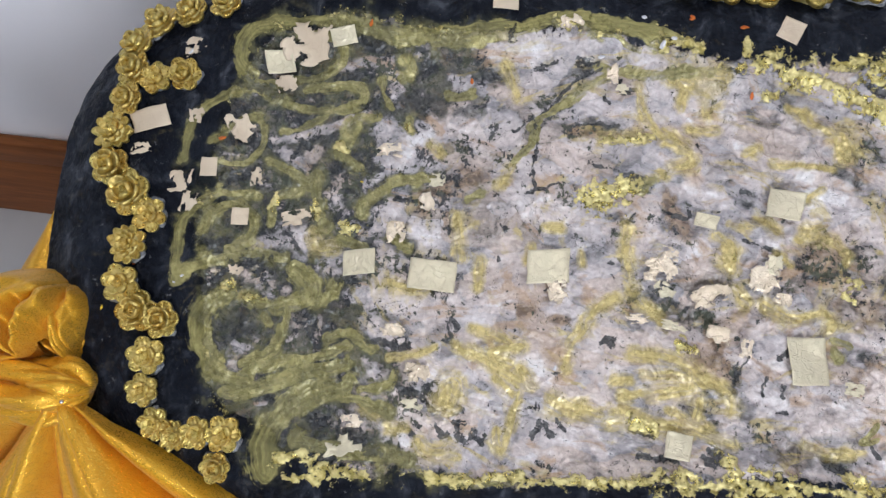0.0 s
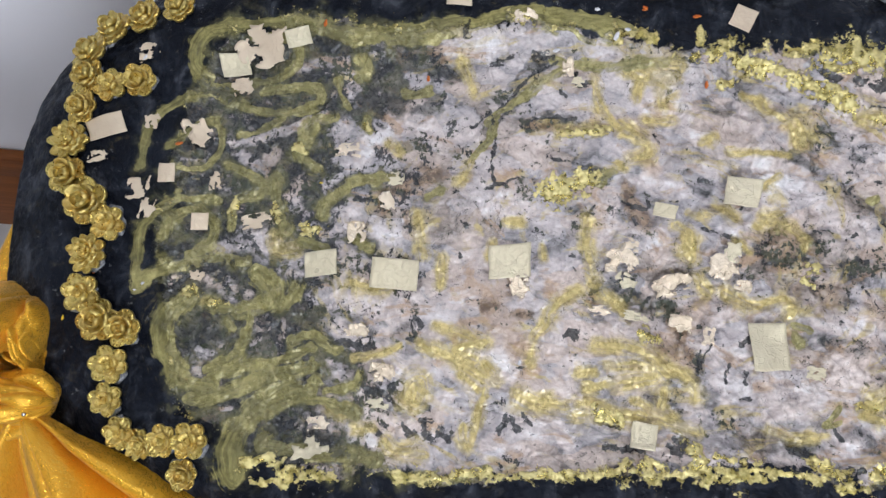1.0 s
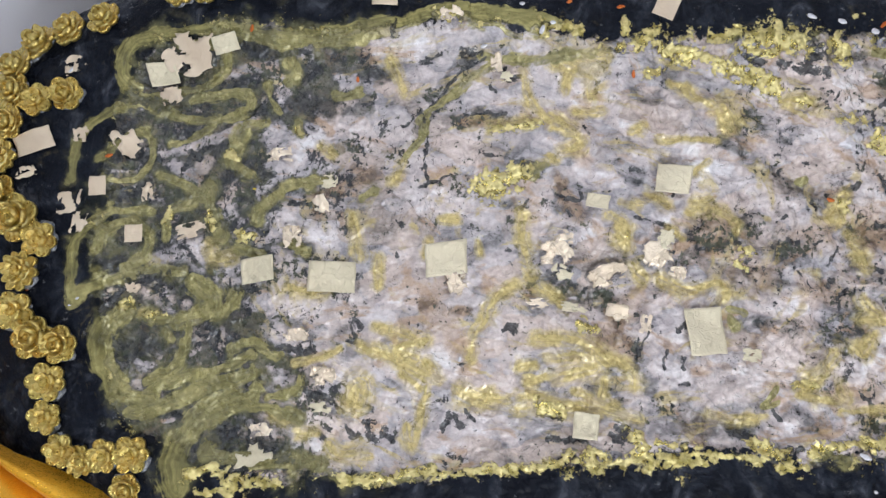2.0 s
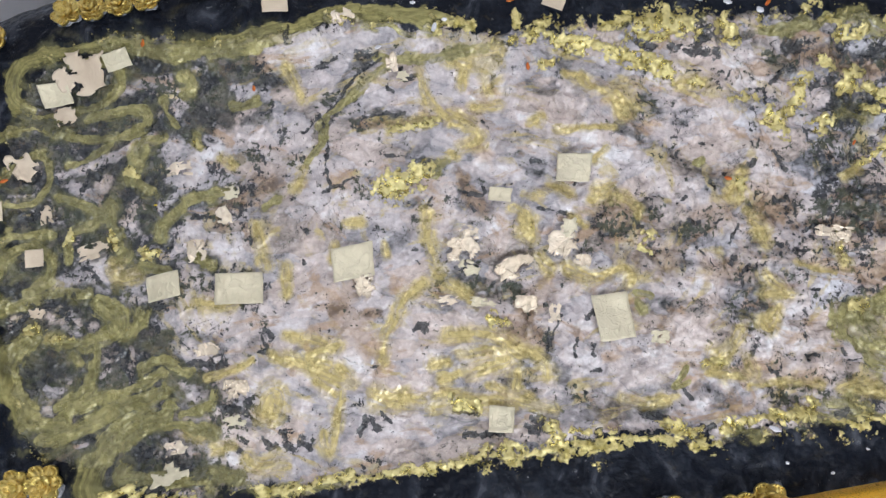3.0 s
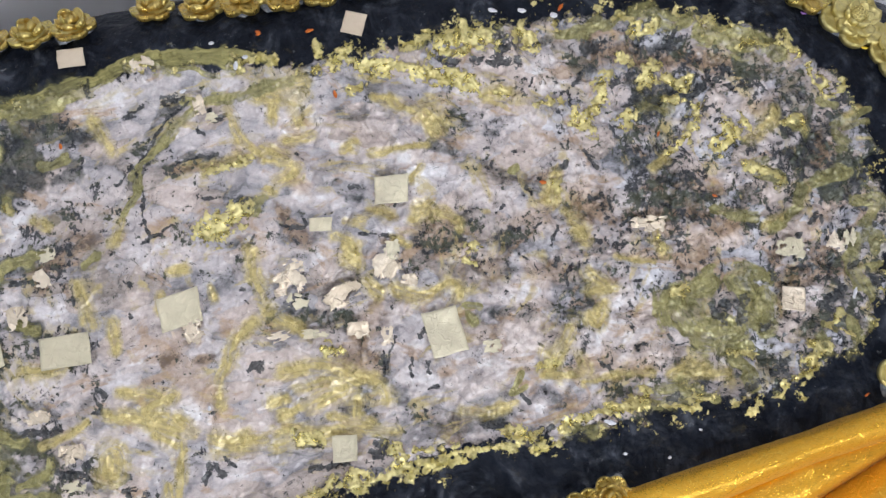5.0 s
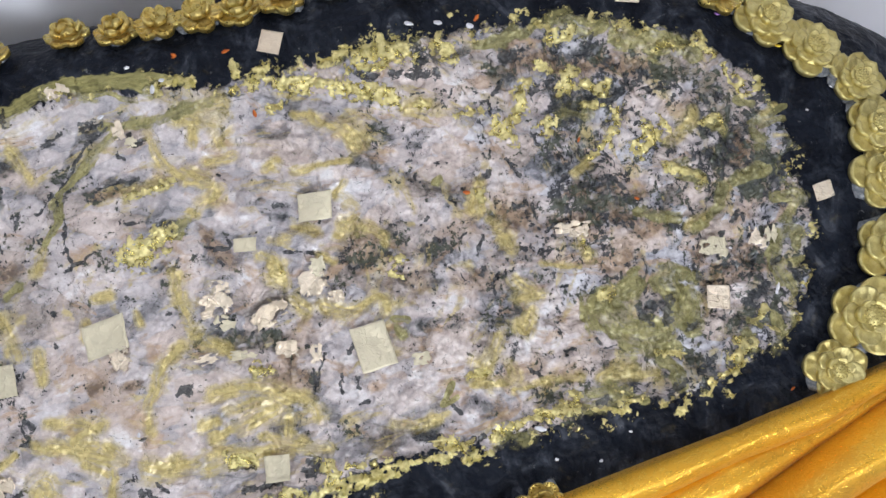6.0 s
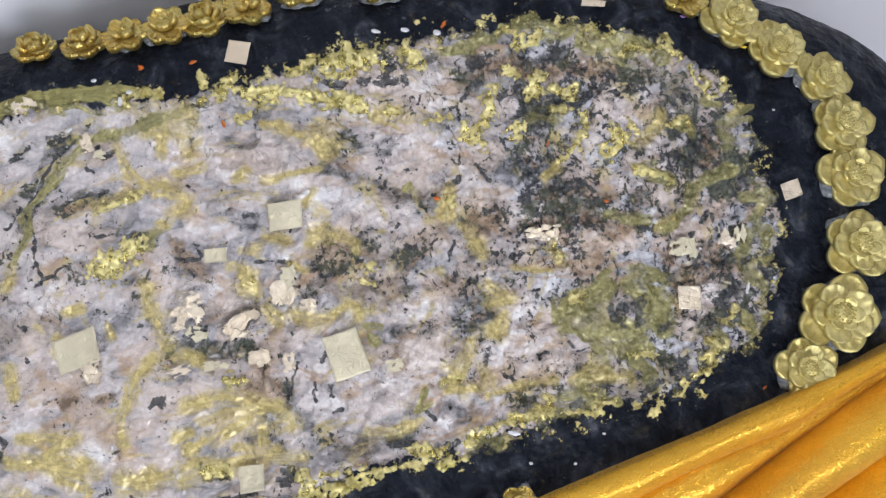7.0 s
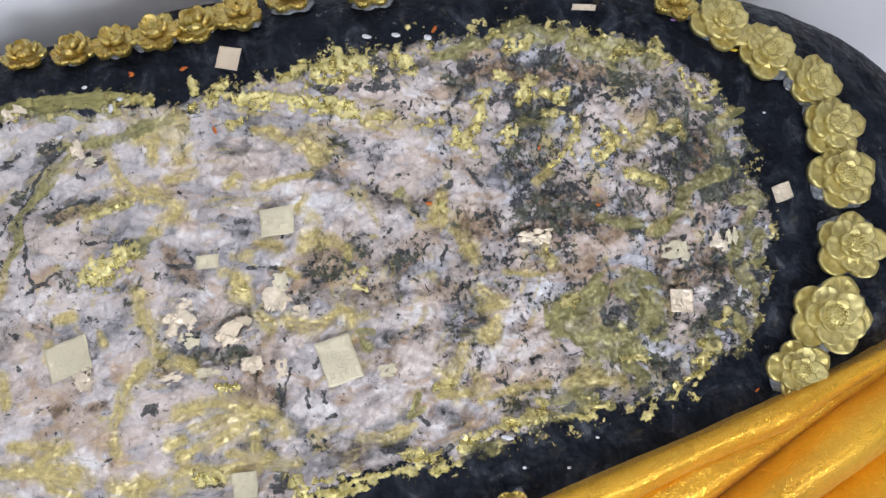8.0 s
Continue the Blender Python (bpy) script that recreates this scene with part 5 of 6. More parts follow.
# the swag along the front: rolls of cloth between creases that draw together towards the slab's end
def swag():
    u, w = np.meshgrid(np.linspace(-0.36, 0.90, 420), np.linspace(0, 4.0, 260))
    lines = [
        np.interp(u, [-0.40, 0.10, 0.253, 0.429, 0.561, 0.622, 0.90], [-0.336, -0.286, -0.2575, -0.2325, -0.2095, -0.197, -0.135]),
        np.interp(u, [-0.40, 0.334, 0.416, 0.502, 0.554, 0.617, 0.90], [-0.375, -0.280, -0.262, -0.251, -0.232, -0.213, -0.146]),
        np.interp(u, [-0.40, 0.30, 0.422, 0.506, 0.557, 0.614, 0.90], [-0.42, -0.332, -0.300, -0.264, -0.242, -0.222, -0.155]),
        np.interp(u, [-0.40, 0.40, 0.534, 0.589, 0.90], [-0.50, -0.372, -0.327, -0.305, -0.19]),
        np.interp(u, [-0.40, 0.40, 0.90], [-0.62, -0.50, -0.28]),
    ]
    k = np.clip(np.floor(w).astype(int), 0, 3)
    s = w - k
    stack = np.stack(lines)
    jj, ii = np.indices(u.shape)
    y0, y1 = stack[k, jj, ii], stack[np.minimum(k + 1, 4), jj, ii]
    y = y0 + (y1 - y0) * s
    width = np.abs(y1 - y0)
    lean = np.array([0.42, 0.55, 0.40, 0.5])[k]
    skew = np.where(s < lean, 0.5 * s / lean, 0.5 + 0.5 * (s - lean) / (1 - lean))
    roll = np.sin(np.pi * skew) ** 0.8
    z = 0.010 - 0.55 * np.maximum(0, lines[0] - y) ** 1.15 + roll * width * np.array([0.55, 0.34, 0.60, 0.45])[k]
    z -= 0.03 * smooth01(0.05 - w, 0.0, 0.05)
    drift = w * 2.2 + 6 * u
    z += 0.0022 * value_noise(drift * 0.05, u * 0.22, 0.05, 71, 3) * np.minimum(1, w * 3)
    z += 0.0022 * value_noise(y * 1.0 + 0.35 * u, u * 0.12, 0.03, 75, 2) * np.minimum(1, w * 2)
    return u, y, z


right_cloth = tagged(new("satin_cloth"), "glittering gold satin cloth draped in folds along the slab's front", "cloth")
right_cloth.matrix_basis = SLAB
satin("swag", *swag(), right_cloth)

left_cloth = tagged(new("satin_cloth"), "gold satin cloth gathered into a puffed knot beside the slab", "cloth")
left_cloth.matrix_basis = SLAB


def fan(cx, cy, a0, a1, reach, n_a, n_r, shape):
    """A sheet that spreads from a pinch. shape gives its height from the share of the way out and of the angle."""
    s, r = np.meshgrid(np.linspace(0, 1, n_a), np.linspace(0.0, 1, n_r))
    a = np.radians(a0 + (a1 - a0) * s)
    far = reach(s) * r
    px, py = cx + far * np.cos(a), cy + far * np.sin(a)
    return px, py, shape(r, s, px, py, far)


CREASES = [-0.12, 0.24, 0.46, 0.52, 0.575, 0.90, 1.06]


def flare_height(r, s, px, py, far):
    bent = s + 0.03 * (r - 0.4) * np.sin(7 * s + 1) + 0.008 * np.sin(9 * r + 5 * s)
    k = np.clip(np.searchsorted(CREASES, bent.ravel()).reshape(s.shape) - 1, 0, len(CREASES) - 2)
    lo, hi = np.array(CREASES)[k], np.array(CREASES)[k + 1]
    q = np.clip((bent - lo) / (hi - lo), 0, 1)
    lean = np.array([0.55, 0.7, 0.4, 0.6, 0.62, 0.4])[k]
    q = np.where(q < lean, 0.5 * q / lean, 0.5 + 0.5 * (q - lean) / (1 - lean))
    roll = np.sin(np.pi * q) ** 0.6 * np.array([0.42, 0.36, 0.10, 0.16, 0.46, 0.26])[k]
    z = 0.014 + 0.008 * (1 - r) + far * (1.65 * roll - 0.42) - 0.60 * np.maximum(0, -0.225 - 0.36 * (px + 0.57) - py) ** 1.1
    z += -0.030 * smooth01(s, 0.965, 1.0) * (0.3 + r)
    z += 0.006 * (np.abs(value_noise(s * 0.9, r * 0.10, 0.05, 81, 2)) ** 0.7) * np.minimum(1, r * 5)
    return z + 0.006 * value_noise(s * 0.4, r * 0.3, 0.06, 85, 2)


satin("skirt", *fan(-0.570, -0.213, -178, -22.5, lambda s: 0.27 + 0.10 * np.sin(np.pi * s), 300, 110, flare_height), left_cloth)


def puff_height(top, rise, pleats, seed):
    def height(r, s, px, py, far):
        dome = np.sin(np.pi * np.clip(r * 0.92 + 0.08, 0, 1)) ** 0.6
        z = top + rise * dome - 0.05 * smooth01(r, 0.82, 1.0)
        crease = np.abs(np.sin(pleats * np.pi * s + 0.9 * r + seed)) ** 0.6
        z += 0.058 * (crease - 0.7) * (1 - 0.5 * r) - 0.045 * smooth01(np.abs(s - 0.5), 0.38, 0.5)
        return z + 0.016 * (1 - np.abs(value_noise(s * 0.14, r * 0.05, 0.02, 83 + int(seed), 3)) * 2) * np.minimum(1, 4 * r)
    return height


def inner_puff(r, s, px, py, far):
    return puff_height(-0.034, 0.040, 2.4, 2.0)(r, s, px, py, far) - 0.02 * smooth01(s, 0.45, 0.9)


def outer_puff(r, s, px, py, far):
    z = puff_height(0.004, 0.040, 2.3, 1.0)(r, s, px, py, far)
    return z + 0.010 * np.exp(-((s - 0.16) / 0.07) ** 2) * smooth01(r, 0.2, 0.7)


u2, v2 = np.meshgrid(np.linspace(-0.78, -0.55, 60), np.linspace(-0.36, -0.14, 70))
satin("under_layer", u2, v2, -0.075 + 0.010 * value_noise(u2, v2, 0.04, 91) - 0.30 * np.maximum(0, u2 + 0.60), left_cloth)
satin("inner_puff", *fan(-0.573, -0.188, 80, 160, lambda s: np.interp(s, [0, 0.15, 0.4, 0.7, 1.0], [0.060, 0.080, 0.098, 0.115, 0.12]), 170, 90, inner_puff), left_cloth)
satin("puff", *fan(-0.606, -0.180, 58, 208, lambda s: np.interp(s, [0, 0.15, 0.35, 0.6, 1.0], [0.045, 0.074, 0.088, 0.11, 0.14]), 240, 100, outer_puff), left_cloth)


def band_shape():
    s, a = np.meshgrid(np.linspace(0, 1, 130), np.linspace(-20, 200, 60))
    a = np.radians(a)
    mid_x, mid_y = -0.72 + 0.172 * s, -0.195 - 0.012 * s - 0.010 * np.sin(np.pi * s)
    thick = 0.026 * np.sqrt(np.clip(1 - np.clip((s - 0.80) / 0.20, 0, 1) ** 2, 0, 1)) + 0.001
    crease = 1 + 0.12 * np.sin(5 * a + 7 * s) + 0.42 * (np.abs(np.sin(3.5 * a - 4 * s + 1)) ** 0.6 - 0.6) + 0.05 * np.sin(17 * a + 13 * s)
    return mid_x + 0.2 * thick * np.cos(a), mid_y + thick * crease * np.cos(a), 0.004 + 1.15 * thick * crease * np.sin(a)


satin("knot", *band_shape(), left_cloth)


def strap_shape():
    s, w = np.meshgrid(np.linspace(0, 1, 50), np.linspace(-1, 1, 16))
    return -0.652 - 0.010 * s + 0.018 * w * (0.25 + s), -0.020 - 0.090 * s + 0.004 * w, -0.062 + 0.012 * s + 0.010 * np.cos(1.6 * w)


satin("strap", *strap_shape(), left_cloth)


def dress_pin(x, y, z):
    """A steel pin that holds the pleats: a round head on a short shaft."""
    root = tagged(new("dress_pin"), "small steel pin holding the gold cloth's pleats", "pin")
    root.matrix_basis = SLAB @ pose(x, y, z, 55, 20, 0)
    bm = bmesh.new()
    bmesh.ops.create_uvsphere(bm, u_segments=10, v_segments=7, radius=0.0022)
    part("head", bm, M_STEEL, root)
    bm = bmesh.new()
    bmesh.ops.create_cone(bm, cap_ends=True, segments=8, radius1=0.0007, radius2=0.0005, depth=0.016, matrix=Matrix.Translation((0, 0, -0.009)))
    part("shaft", bm, M_STEEL, root)


dress_pin(-0.562, -0.216, 0.030)


# ---- gold flower ornaments ----
def on_slab(x, y, lift=0.0, turn=0.0, size=1.0):
    """A pose on the slab's surface, leaning as it leans."""
    e = 0.012
    z = slab_height(x, y)
    dx, dy = (slab_height(x + e, y) - slab_height(x - e, y)) / (2 * e), (slab_height(x, y + e) - slab_height(x, y - e)) / (2 * e)
    q = Vector((0, 0, 1)).rotation_difference(Vector((-dx, -dy, 1)).normalized()).to_matrix().to_4x4()
    return SLAB @ Matrix.Translation((x, y, z + lift)) @ q @ pose(0, 0, 0, 0, 0, turn) @ Matrix.Scale(size, 4)


def petal_mesh(name, wide, long, cup, lip, ribs, mat):
    """A cast petal: a rounded, ribbed shell with a raised lip, solid underneath. It grows along +x from the origin."""
    bm = bmesh.new()
    nr, na = 5, 20
    mid = long * 0.56
    top, low = [], []
    for i in range(1, nr + 1):
        ring, under = [], []
        for j in range(na):
            a, q = 2 * math.pi * j / na, i / nr
            x = mid + (long - mid) * q * math.cos(a) * (1.0 if math.cos(a) > 0 else mid / (long - mid))
            y = wide * q * math.sin(a) * (1.0 - 0.22 * max(0.0, -math.cos(a)))
            out = x / long
            z = cup * out * out + 1.7 * lip * q ** 5 * max(0.0, 0.35 + 0.65 * math.cos(a)) - 0.07 * q ** 10
            z += 0.032 * math.cos(ribs * math.atan2(y, x + 0.12 * long)) * q * out
            ring.append(bm.verts.new((x, y, z)))
            under.append(bm.verts.new((x * 0.97, y * 0.97, min(z, cup * out * out) - 0.16)))
        top.append(ring)
        low.append(under)
    c0, c1 = bm.verts.new((mid, 0, cup * 0.31)), bm.verts.new((mid, 0, cup * 0.31 - 0.16))
    for j in range(na):
        n = (j + 1) % na
        bm.faces.new((c0, top[0][j], top[0][n]))
        bm.faces.new((c1, low[0][n], low[0][j]))
        for i in range(nr - 1):
            bm.faces.new((top[i][j], top[i + 1][j], top[i + 1][n], top[i][n]))
            bm.faces.new((low[i][j], low[i][n], low[i + 1][n], low[i + 1][j]))
        bm.faces.new((top[-1][j], low[-1][j], low[-1][n], top[-1][n]))
    bmesh.ops.recalc_face_normals(bm, faces=bm.faces)
    me = bpy.data.meshes.new(name)
    for f in bm.faces:
        f.smooth = True
    bm.to_mesh(me)
    bm.free()
    me.materials.append(mat)
    return me


def bud_mesh(kind):
    """The flower's middle: a coiled bud, or a ring of beads in a cup."""
    bm = bmesh.new()
    if kind == "coil":
        n, turns = 44, 2.3
        prev = None
        for i in range(n + 1):
            s = i / n
            a, r = s * turns * 2 * math.pi, 0.03 + 0.22 * s
            ring = []
            for dr, dz in ((-0.035, 0.0), (-0.022, 0.17 - 0.08 * s), (0.022, 0.16 - 0.08 * s), (0.05, 0.0)):
                ring.append(bm.verts.new(((r + dr) * math.cos(a), (r + dr) * math.sin(a), 0.24 - 0.16 * s + dz)))
            if prev:
                for k in range(3):
                    bm.faces.new((prev[k], prev[k + 1], ring[k + 1], ring[k]))
            prev = ring
        bmesh.ops.create_uvsphere(bm, u_segments=10, v_segments=6, radius=0.22, matrix=Matrix.Translation((0, 0, 0.16)) @ Matrix.Diagonal((1, 1, 0.6, 1)))
    else:
        bmesh.ops.create_uvsphere(bm, u_segments=14, v_segments=7, radius=0.25, matrix=Matrix.Translation((0, 0, 0.16)) @ Matrix.Diagonal((1, 1, 0.4, 1)))
        for ring, count in ((0.08, 5), (0.17, 10), (0.25, 16)):
            for i in range(count):
                a = 2 * math.pi * i / count + ring * 9
                bmesh.ops.create_icosphere(bm, subdivisions=1, radius=0.034, matrix=Matrix.Translation((ring * math.cos(a), ring * math.sin(a), 0.255 - 0.9 * ring * ring)))
    for f in bm.faces:
        f.smooth = True
    bmesh.ops.recalc_face_normals(bm, faces=bm.faces)
    me = bpy.data.meshes.new("bud")
    bm.to_mesh(me)
    bm.free()
    me.materials.append(M_GOLD if kind == "beads" else M_OLD_GOLD)
    return me


def base_mesh():
    bm = bmesh.new()
    bmesh.ops.create_cone(bm, cap_ends=True, segments=20, radius1=0.72, radius2=0.55, depth=0.26, matrix=Matrix.Translation((0, 0, 0.06)))
    me = bpy.data.meshes.new("backing")
    for f in bm.faces:
        f.smooth = True
    bm.to_mesh(me)
    bm.free()
    me.materials.append(M_GOLD)
    return me


BUDS = {"coil": bud_mesh("coil"), "beads": bud_mesh("beads")}
BACKING = base_mesh()


def glue_mesh():
    """A flat blob of glue with a lumpy outline."""
    bm = bmesh.new()
    n = 26
    rings = []
    for q, z in ((1.0, 0.0), (0.97, 0.07), (0.8, 0.13), (0.4, 0.14)):
        rings.append([bm.verts.new((q * r * math.cos(a), q * r * math.sin(a), z)) for a, r in ((2 * math.pi * j / n, 0.86 + 0.13 * math.sin(3 * 2 * math.pi * j / n) + 0.07 * math.sin(7 * 2 * math.pi * j / n + 1)) for j in range(n))])
    for a, b in zip(rings[:-1], rings[1:]):
        for j in range(n):
            bm.faces.new((a[j], a[(j + 1) % n], b[(j + 1) % n], b[j]))
    bm.faces.new(rings[-1])
    me = bpy.data.meshes.new("glue")
    for f in bm.faces:
        f.smooth = True
    bm.to_mesh(me)
    bm.free()
    me.materials.append(M_GLUE)
    return me


GLUE = glue_mesh()


def flower(kind, seed):
    """A cast flower of unit radius under one Empty, which lies on its back."""
    rng = random.Random(seed)
    root = new("flower_ornament")
    plan = {  # count, length, half width, cup, lip, ribs, height, lean
        "rose": ((6, 1.00, 0.44, -0.06, 0.09, 5, 0.14, 2), (5, 0.72, 0.36, 0.04, 0.12, 4, 0.24, 17), (4, 0.46, 0.27, 0.08, 0.12, 3, 0.32, 34)),
        "open": ((5, 1.02, 0.45, 0.02, 0.09, 17, 0.07, 0), (5, 0.76, 0.35, 0.02, 0.10, 15, 0.19, 2), (6, 0.44, 0.21, 0.03, 0.09, 6, 0.29, 4)),
        "daisy": ((10, 0.98, 0.25, -0.02, 0.10, 2, 0.12, 2), (8, 0.66, 0.19, 0.03, 0.11, 2, 0.24, 12), (6, 0.42, 0.17, 0.05, 0.10, 4, 0.36, 6)),
        "knobs": ((6, 0.98, 0.39, -0.14, 0.13, 2, 0.24, 2), (4, 0.56, 0.30, -0.02, 0.13, 2, 0.36, 20)),
    }[kind]
    ob = new("backing", BACKING)
    ob.parent = root
    ob = new("glue", GLUE)
    ob.parent = root
    ob.matrix_basis = pose(0.06, -0.14, -0.10, 0, 0, seed * 50) @ Matrix.Scale(0.92, 4)
    ob["label"] = "clear dried glue squeezed out"
    for ring, (count, long, wide, cup, lip, ribs, z, lean) in enumerate(plan):
        me = petal_mesh("petal", wide, long, cup, lip, ribs, M_GOLD if kind == "open" else M_OLD_GOLD)
        for i in range(count):
            ob = new("petal", me)
            ob.parent = root
            a = 360 * (i + 0.5 * ring) / count + rng.uniform(-6, 6)
            ob.matrix_basis = pose(0, 0, z + rng.uniform(-0.02, 0.02), 0, -lean + rng.uniform(-3, 3), a) @ Matrix.Scale(rng.uniform(0.92, 1.06), 4)
    ob = new("bud", BUDS["beads" if kind == "open" else "coil"])
    ob.parent = root
    ob.matrix_basis = pose(0, 0, 0.26 if kind != "open" else 0.14, 0, 0, seed * 40)
    return root


FLOWER = {k: flower(k, i + 3) for i, k in enumerate(("rose", "open", "daisy", "knobs"))}
LEFT_FLOWERS = [
    ('rose', -0.481, 0.189, 0.0176), ('rose', -0.52, 0.18, 0.019), ('rose', -0.552, 0.166, 0.0202),
    ('rose', -0.57, 0.139, 0.0203), ('rose', -0.567, 0.113, 0.019), ('knobs', -0.54, 0.104, 0.0176),
    ('rose', -0.512, 0.111, 0.0175), ('rose', -0.567, 0.081, 0.0177), ('daisy', -0.574, 0.046, 0.0212),
    ('rose', -0.571, 0.012, 0.0205), ('rose', -0.547, -0.013, 0.0233), ('knobs', -0.521, -0.032, 0.0185),
    ('daisy', -0.538, -0.063, 0.0202), ('knobs', -0.538, -0.102, 0.0201), ('rose', -0.518, -0.125, 0.0216),
    ('rose', -0.493, -0.131, 0.0182), ('knobs', -0.501, -0.167, 0.0192), ('knobs', -0.499, -0.199, 0.0168),
    ('knobs', -0.483, -0.227, 0.0167), ('daisy', -0.463, -0.237, 0.0155), ('knobs', -0.441, -0.231, 0.0165),
    ('knobs', -0.415, -0.229, 0.0187), ('rose', -0.419, -0.26, 0.0153),
]
BACK_FLOWERS = [
    ('knobs', -0.406, 0.215, 0.016), ('rose', -0.382, 0.218, 0.0148), ('rose', -0.355, 0.222, 0.0148),
    ('rose', -0.33, 0.227, 0.0148), ('rose', -0.281, 0.242, 0.0217), ('rose', -0.241, 0.248, 0.0217),
    ('rose', -0.203, 0.252, 0.0218), ('rose', -0.126, 0.261, 0.0224), ('rose', -0.079, 0.256, 0.0226),
    ('knobs', -0.038, 0.254, 0.024), ('knobs', 0.002, 0.255, 0.0253), ('rose', 0.041, 0.257, 0.0243),
    ('knobs', 0.083, 0.259, 0.0257), ('knobs', 0.135, 0.267, 0.0246), ('knobs', 0.214, 0.254, 0.025),
]
RIGHT_FLOWERS = [
    ('rose', 0.207, -0.27, 0.0229), ('rose', 0.148, -0.271, 0.0228), ('rose', 0.233, -0.261, 0.0202),
    ('knobs', 0.514, 0.182, 0.0260),
    ('open', 0.556, 0.150, 0.0335),
    ('open', 0.592, 0.110, 0.0315),
    ('open', 0.627, 0.070, 0.0305),
    ('open', 0.630, 0.021, 0.0325),
    ('open', 0.625, -0.030, 0.0345),
    ('open', 0.612, -0.098, 0.0350),
    ('open', 0.573, -0.158, 0.0390),
    ('open', 0.527, -0.200, 0.0300),
]
TEXT = {
    "rose": "gold-painted cast rose glued to the slab's rim",
    "open": "large open gold-painted cast flower on the slab's rim",
    "daisy": "gold-painted cast daisy glued to the slab's rim",
    "knobs": "gold-painted cast flower with thick rounded petals",
}
free = dict(FLOWER)
turner = random.Random(11)
for kind, x, y, r in LEFT_FLOWERS + BACK_FLOWERS + RIGHT_FLOWERS:
    m = on_slab(x, y, 0.0035, turner.uniform(0, 360), r)
    if kind in free:
        one = free.pop(kind)
        one.matrix_basis = m
    else:
        one = copy_thing(FLOWER[kind], m @ Matrix.Scale(1 / FLOWER[kind].scale.x, 4))
    tagged(one, TEXT[kind], "flower ornament", "gold flowers round the rim")


# ---- gold leaf ----
def leaf_sheet(x, y, w, h, turn, ragged, seed, mat, label, lift=0.0032, curl=0.003):
    """A thin crumpled sheet of leaf lying on the stone. ragged: 0 a clean square, 1 a torn scrap."""
    rng = random.Random(seed)
    n = 16
    bm = bmesh.new()
    off = Vector((rng.uniform(0, 90), rng.uniform(0, 90), rng.uniform(0, 90)))
    c, s = math.cos(radians(turn)), math.sin(radians(turn))
    grid, sheet = {}, []
    shear = rng.uniform(-0.08, 0.08)
    for i in range(n + 1):
        for j in range(n + 1):
            u, v = i / n - 0.5, j / n - 0.5
            p = Vector((u * 2.2, v * 2.2, 0)) + off
            e = noise.noise_vector(p * (1.0 + 2 * ragged)) * (0.03 + 0.2 * ragged)
            lx, ly = w * (u + e.x + shear * v), h * (v + e.y)
            gx_, gy_ = x + c * lx - s * ly, y + s * lx + c * ly
            edge = max(abs(u), abs(v)) * 2
            z = sheet_height(gx_, gy_) + lift + 0.0005 * noise.noise(p * 1.4) + curl * max(0, edge - 0.75) * (0.4 + noise.noise(p * 1.3))
            grid[i, j] = bm.verts.new((gx_, gy_, z))
    kept = set()
    for i in range(n):
        for j in range(n):
            u, v = (i + 0.5) / n - 0.5, (j + 0.5) / n - 0.5
            hole = noise.noise(Vector((u * 3.2, v * 3.2, 3)) + off) + 1.5 * max(0, math.hypot(u, v) - 0.30)
            if not ragged or hole <= 0.62 - 0.55 * ragged:
                kept.add((i, j))
    under = {k: bm.verts.new(p.co - Vector((0, 0, 0.00015))) for k, p in grid.items()}
    for i, j in kept:
        a, b, d, e = (i, j), (i + 1, j), (i + 1, j + 1), (i, j + 1)
        bm.faces.new((grid[a], grid[b], grid[d], grid[e]))
        bm.faces.new((under[e], under[d], under[b], under[a]))
        for p, q, beside in ((a, b, (i, j - 1)), (b, d, (i + 1, j)), (d, e, (i, j + 1)), (e, a, (i - 1, j))):
            if beside not in kept:
                bm.faces.new((grid[q], grid[p], under[p], under[q]))
    bmesh.ops.delete(bm, geom=[v for v in bm.verts if not v.link_faces], context="VERTS")
    if not bm.faces:
        bm.free()
        return None
    ob = part("gold_leaf", bm, mat, None, "", SLAB)
    return tagged(ob, label, "gold leaf", "gold leaf pieces")


SQUARE, SCRAP = "square of pale gold leaf lying on the stone", "torn scrap of gold leaf stuck to the stone"
SHEETS = [
    (-0.134, -0.034, 0.0403, 0.0325, 9), (-0.242, -0.056, 0.0455, 0.0294, 0), (-0.314, -0.052, 0.0314, 0.0243, 13),
    (0.108, -0.092, 0.0338, 0.0433, 5), (0.078, 0.050, 0.0326, 0.0270, -2), (-0.204, 0.218, 0.0246, 0.0188, 1),
    (0.066, 0.214, 0.0211, 0.0225, -21), (-0.539, 0.063, 0.0382, 0.0227, 20), (-0.420, 0.137, 0.0275, 0.0225, 10),
    (-0.359, 0.168, 0.0251, 0.0167, 16), (0.007, 0.026, 0.0215, 0.0131, -7), (0.001, -0.183, 0.0230, 0.0235, -4),
    (0.562, -0.032, 0.0190, 0.0165, 8), (0.441, -0.112, 0.0213, 0.0221, -13), (0.419, 0.193, 0.0244, 0.0066, -12),
    (-0.437, -0.022, 0.0159, 0.0170, 7), (-0.473, 0.022, 0.0162, 0.0184, 6),
]
for n, (x, y, w, h, turn) in enumerate(SHEETS):
    leaf_sheet(x, y, w, h, turn, 0.0, 20 + n, M_BEIGE_LEAF if x < -0.42 or abs(y) > 0.2 else M_ROSE_LEAF if x > 0.35 else M_LEAF, SQUARE)
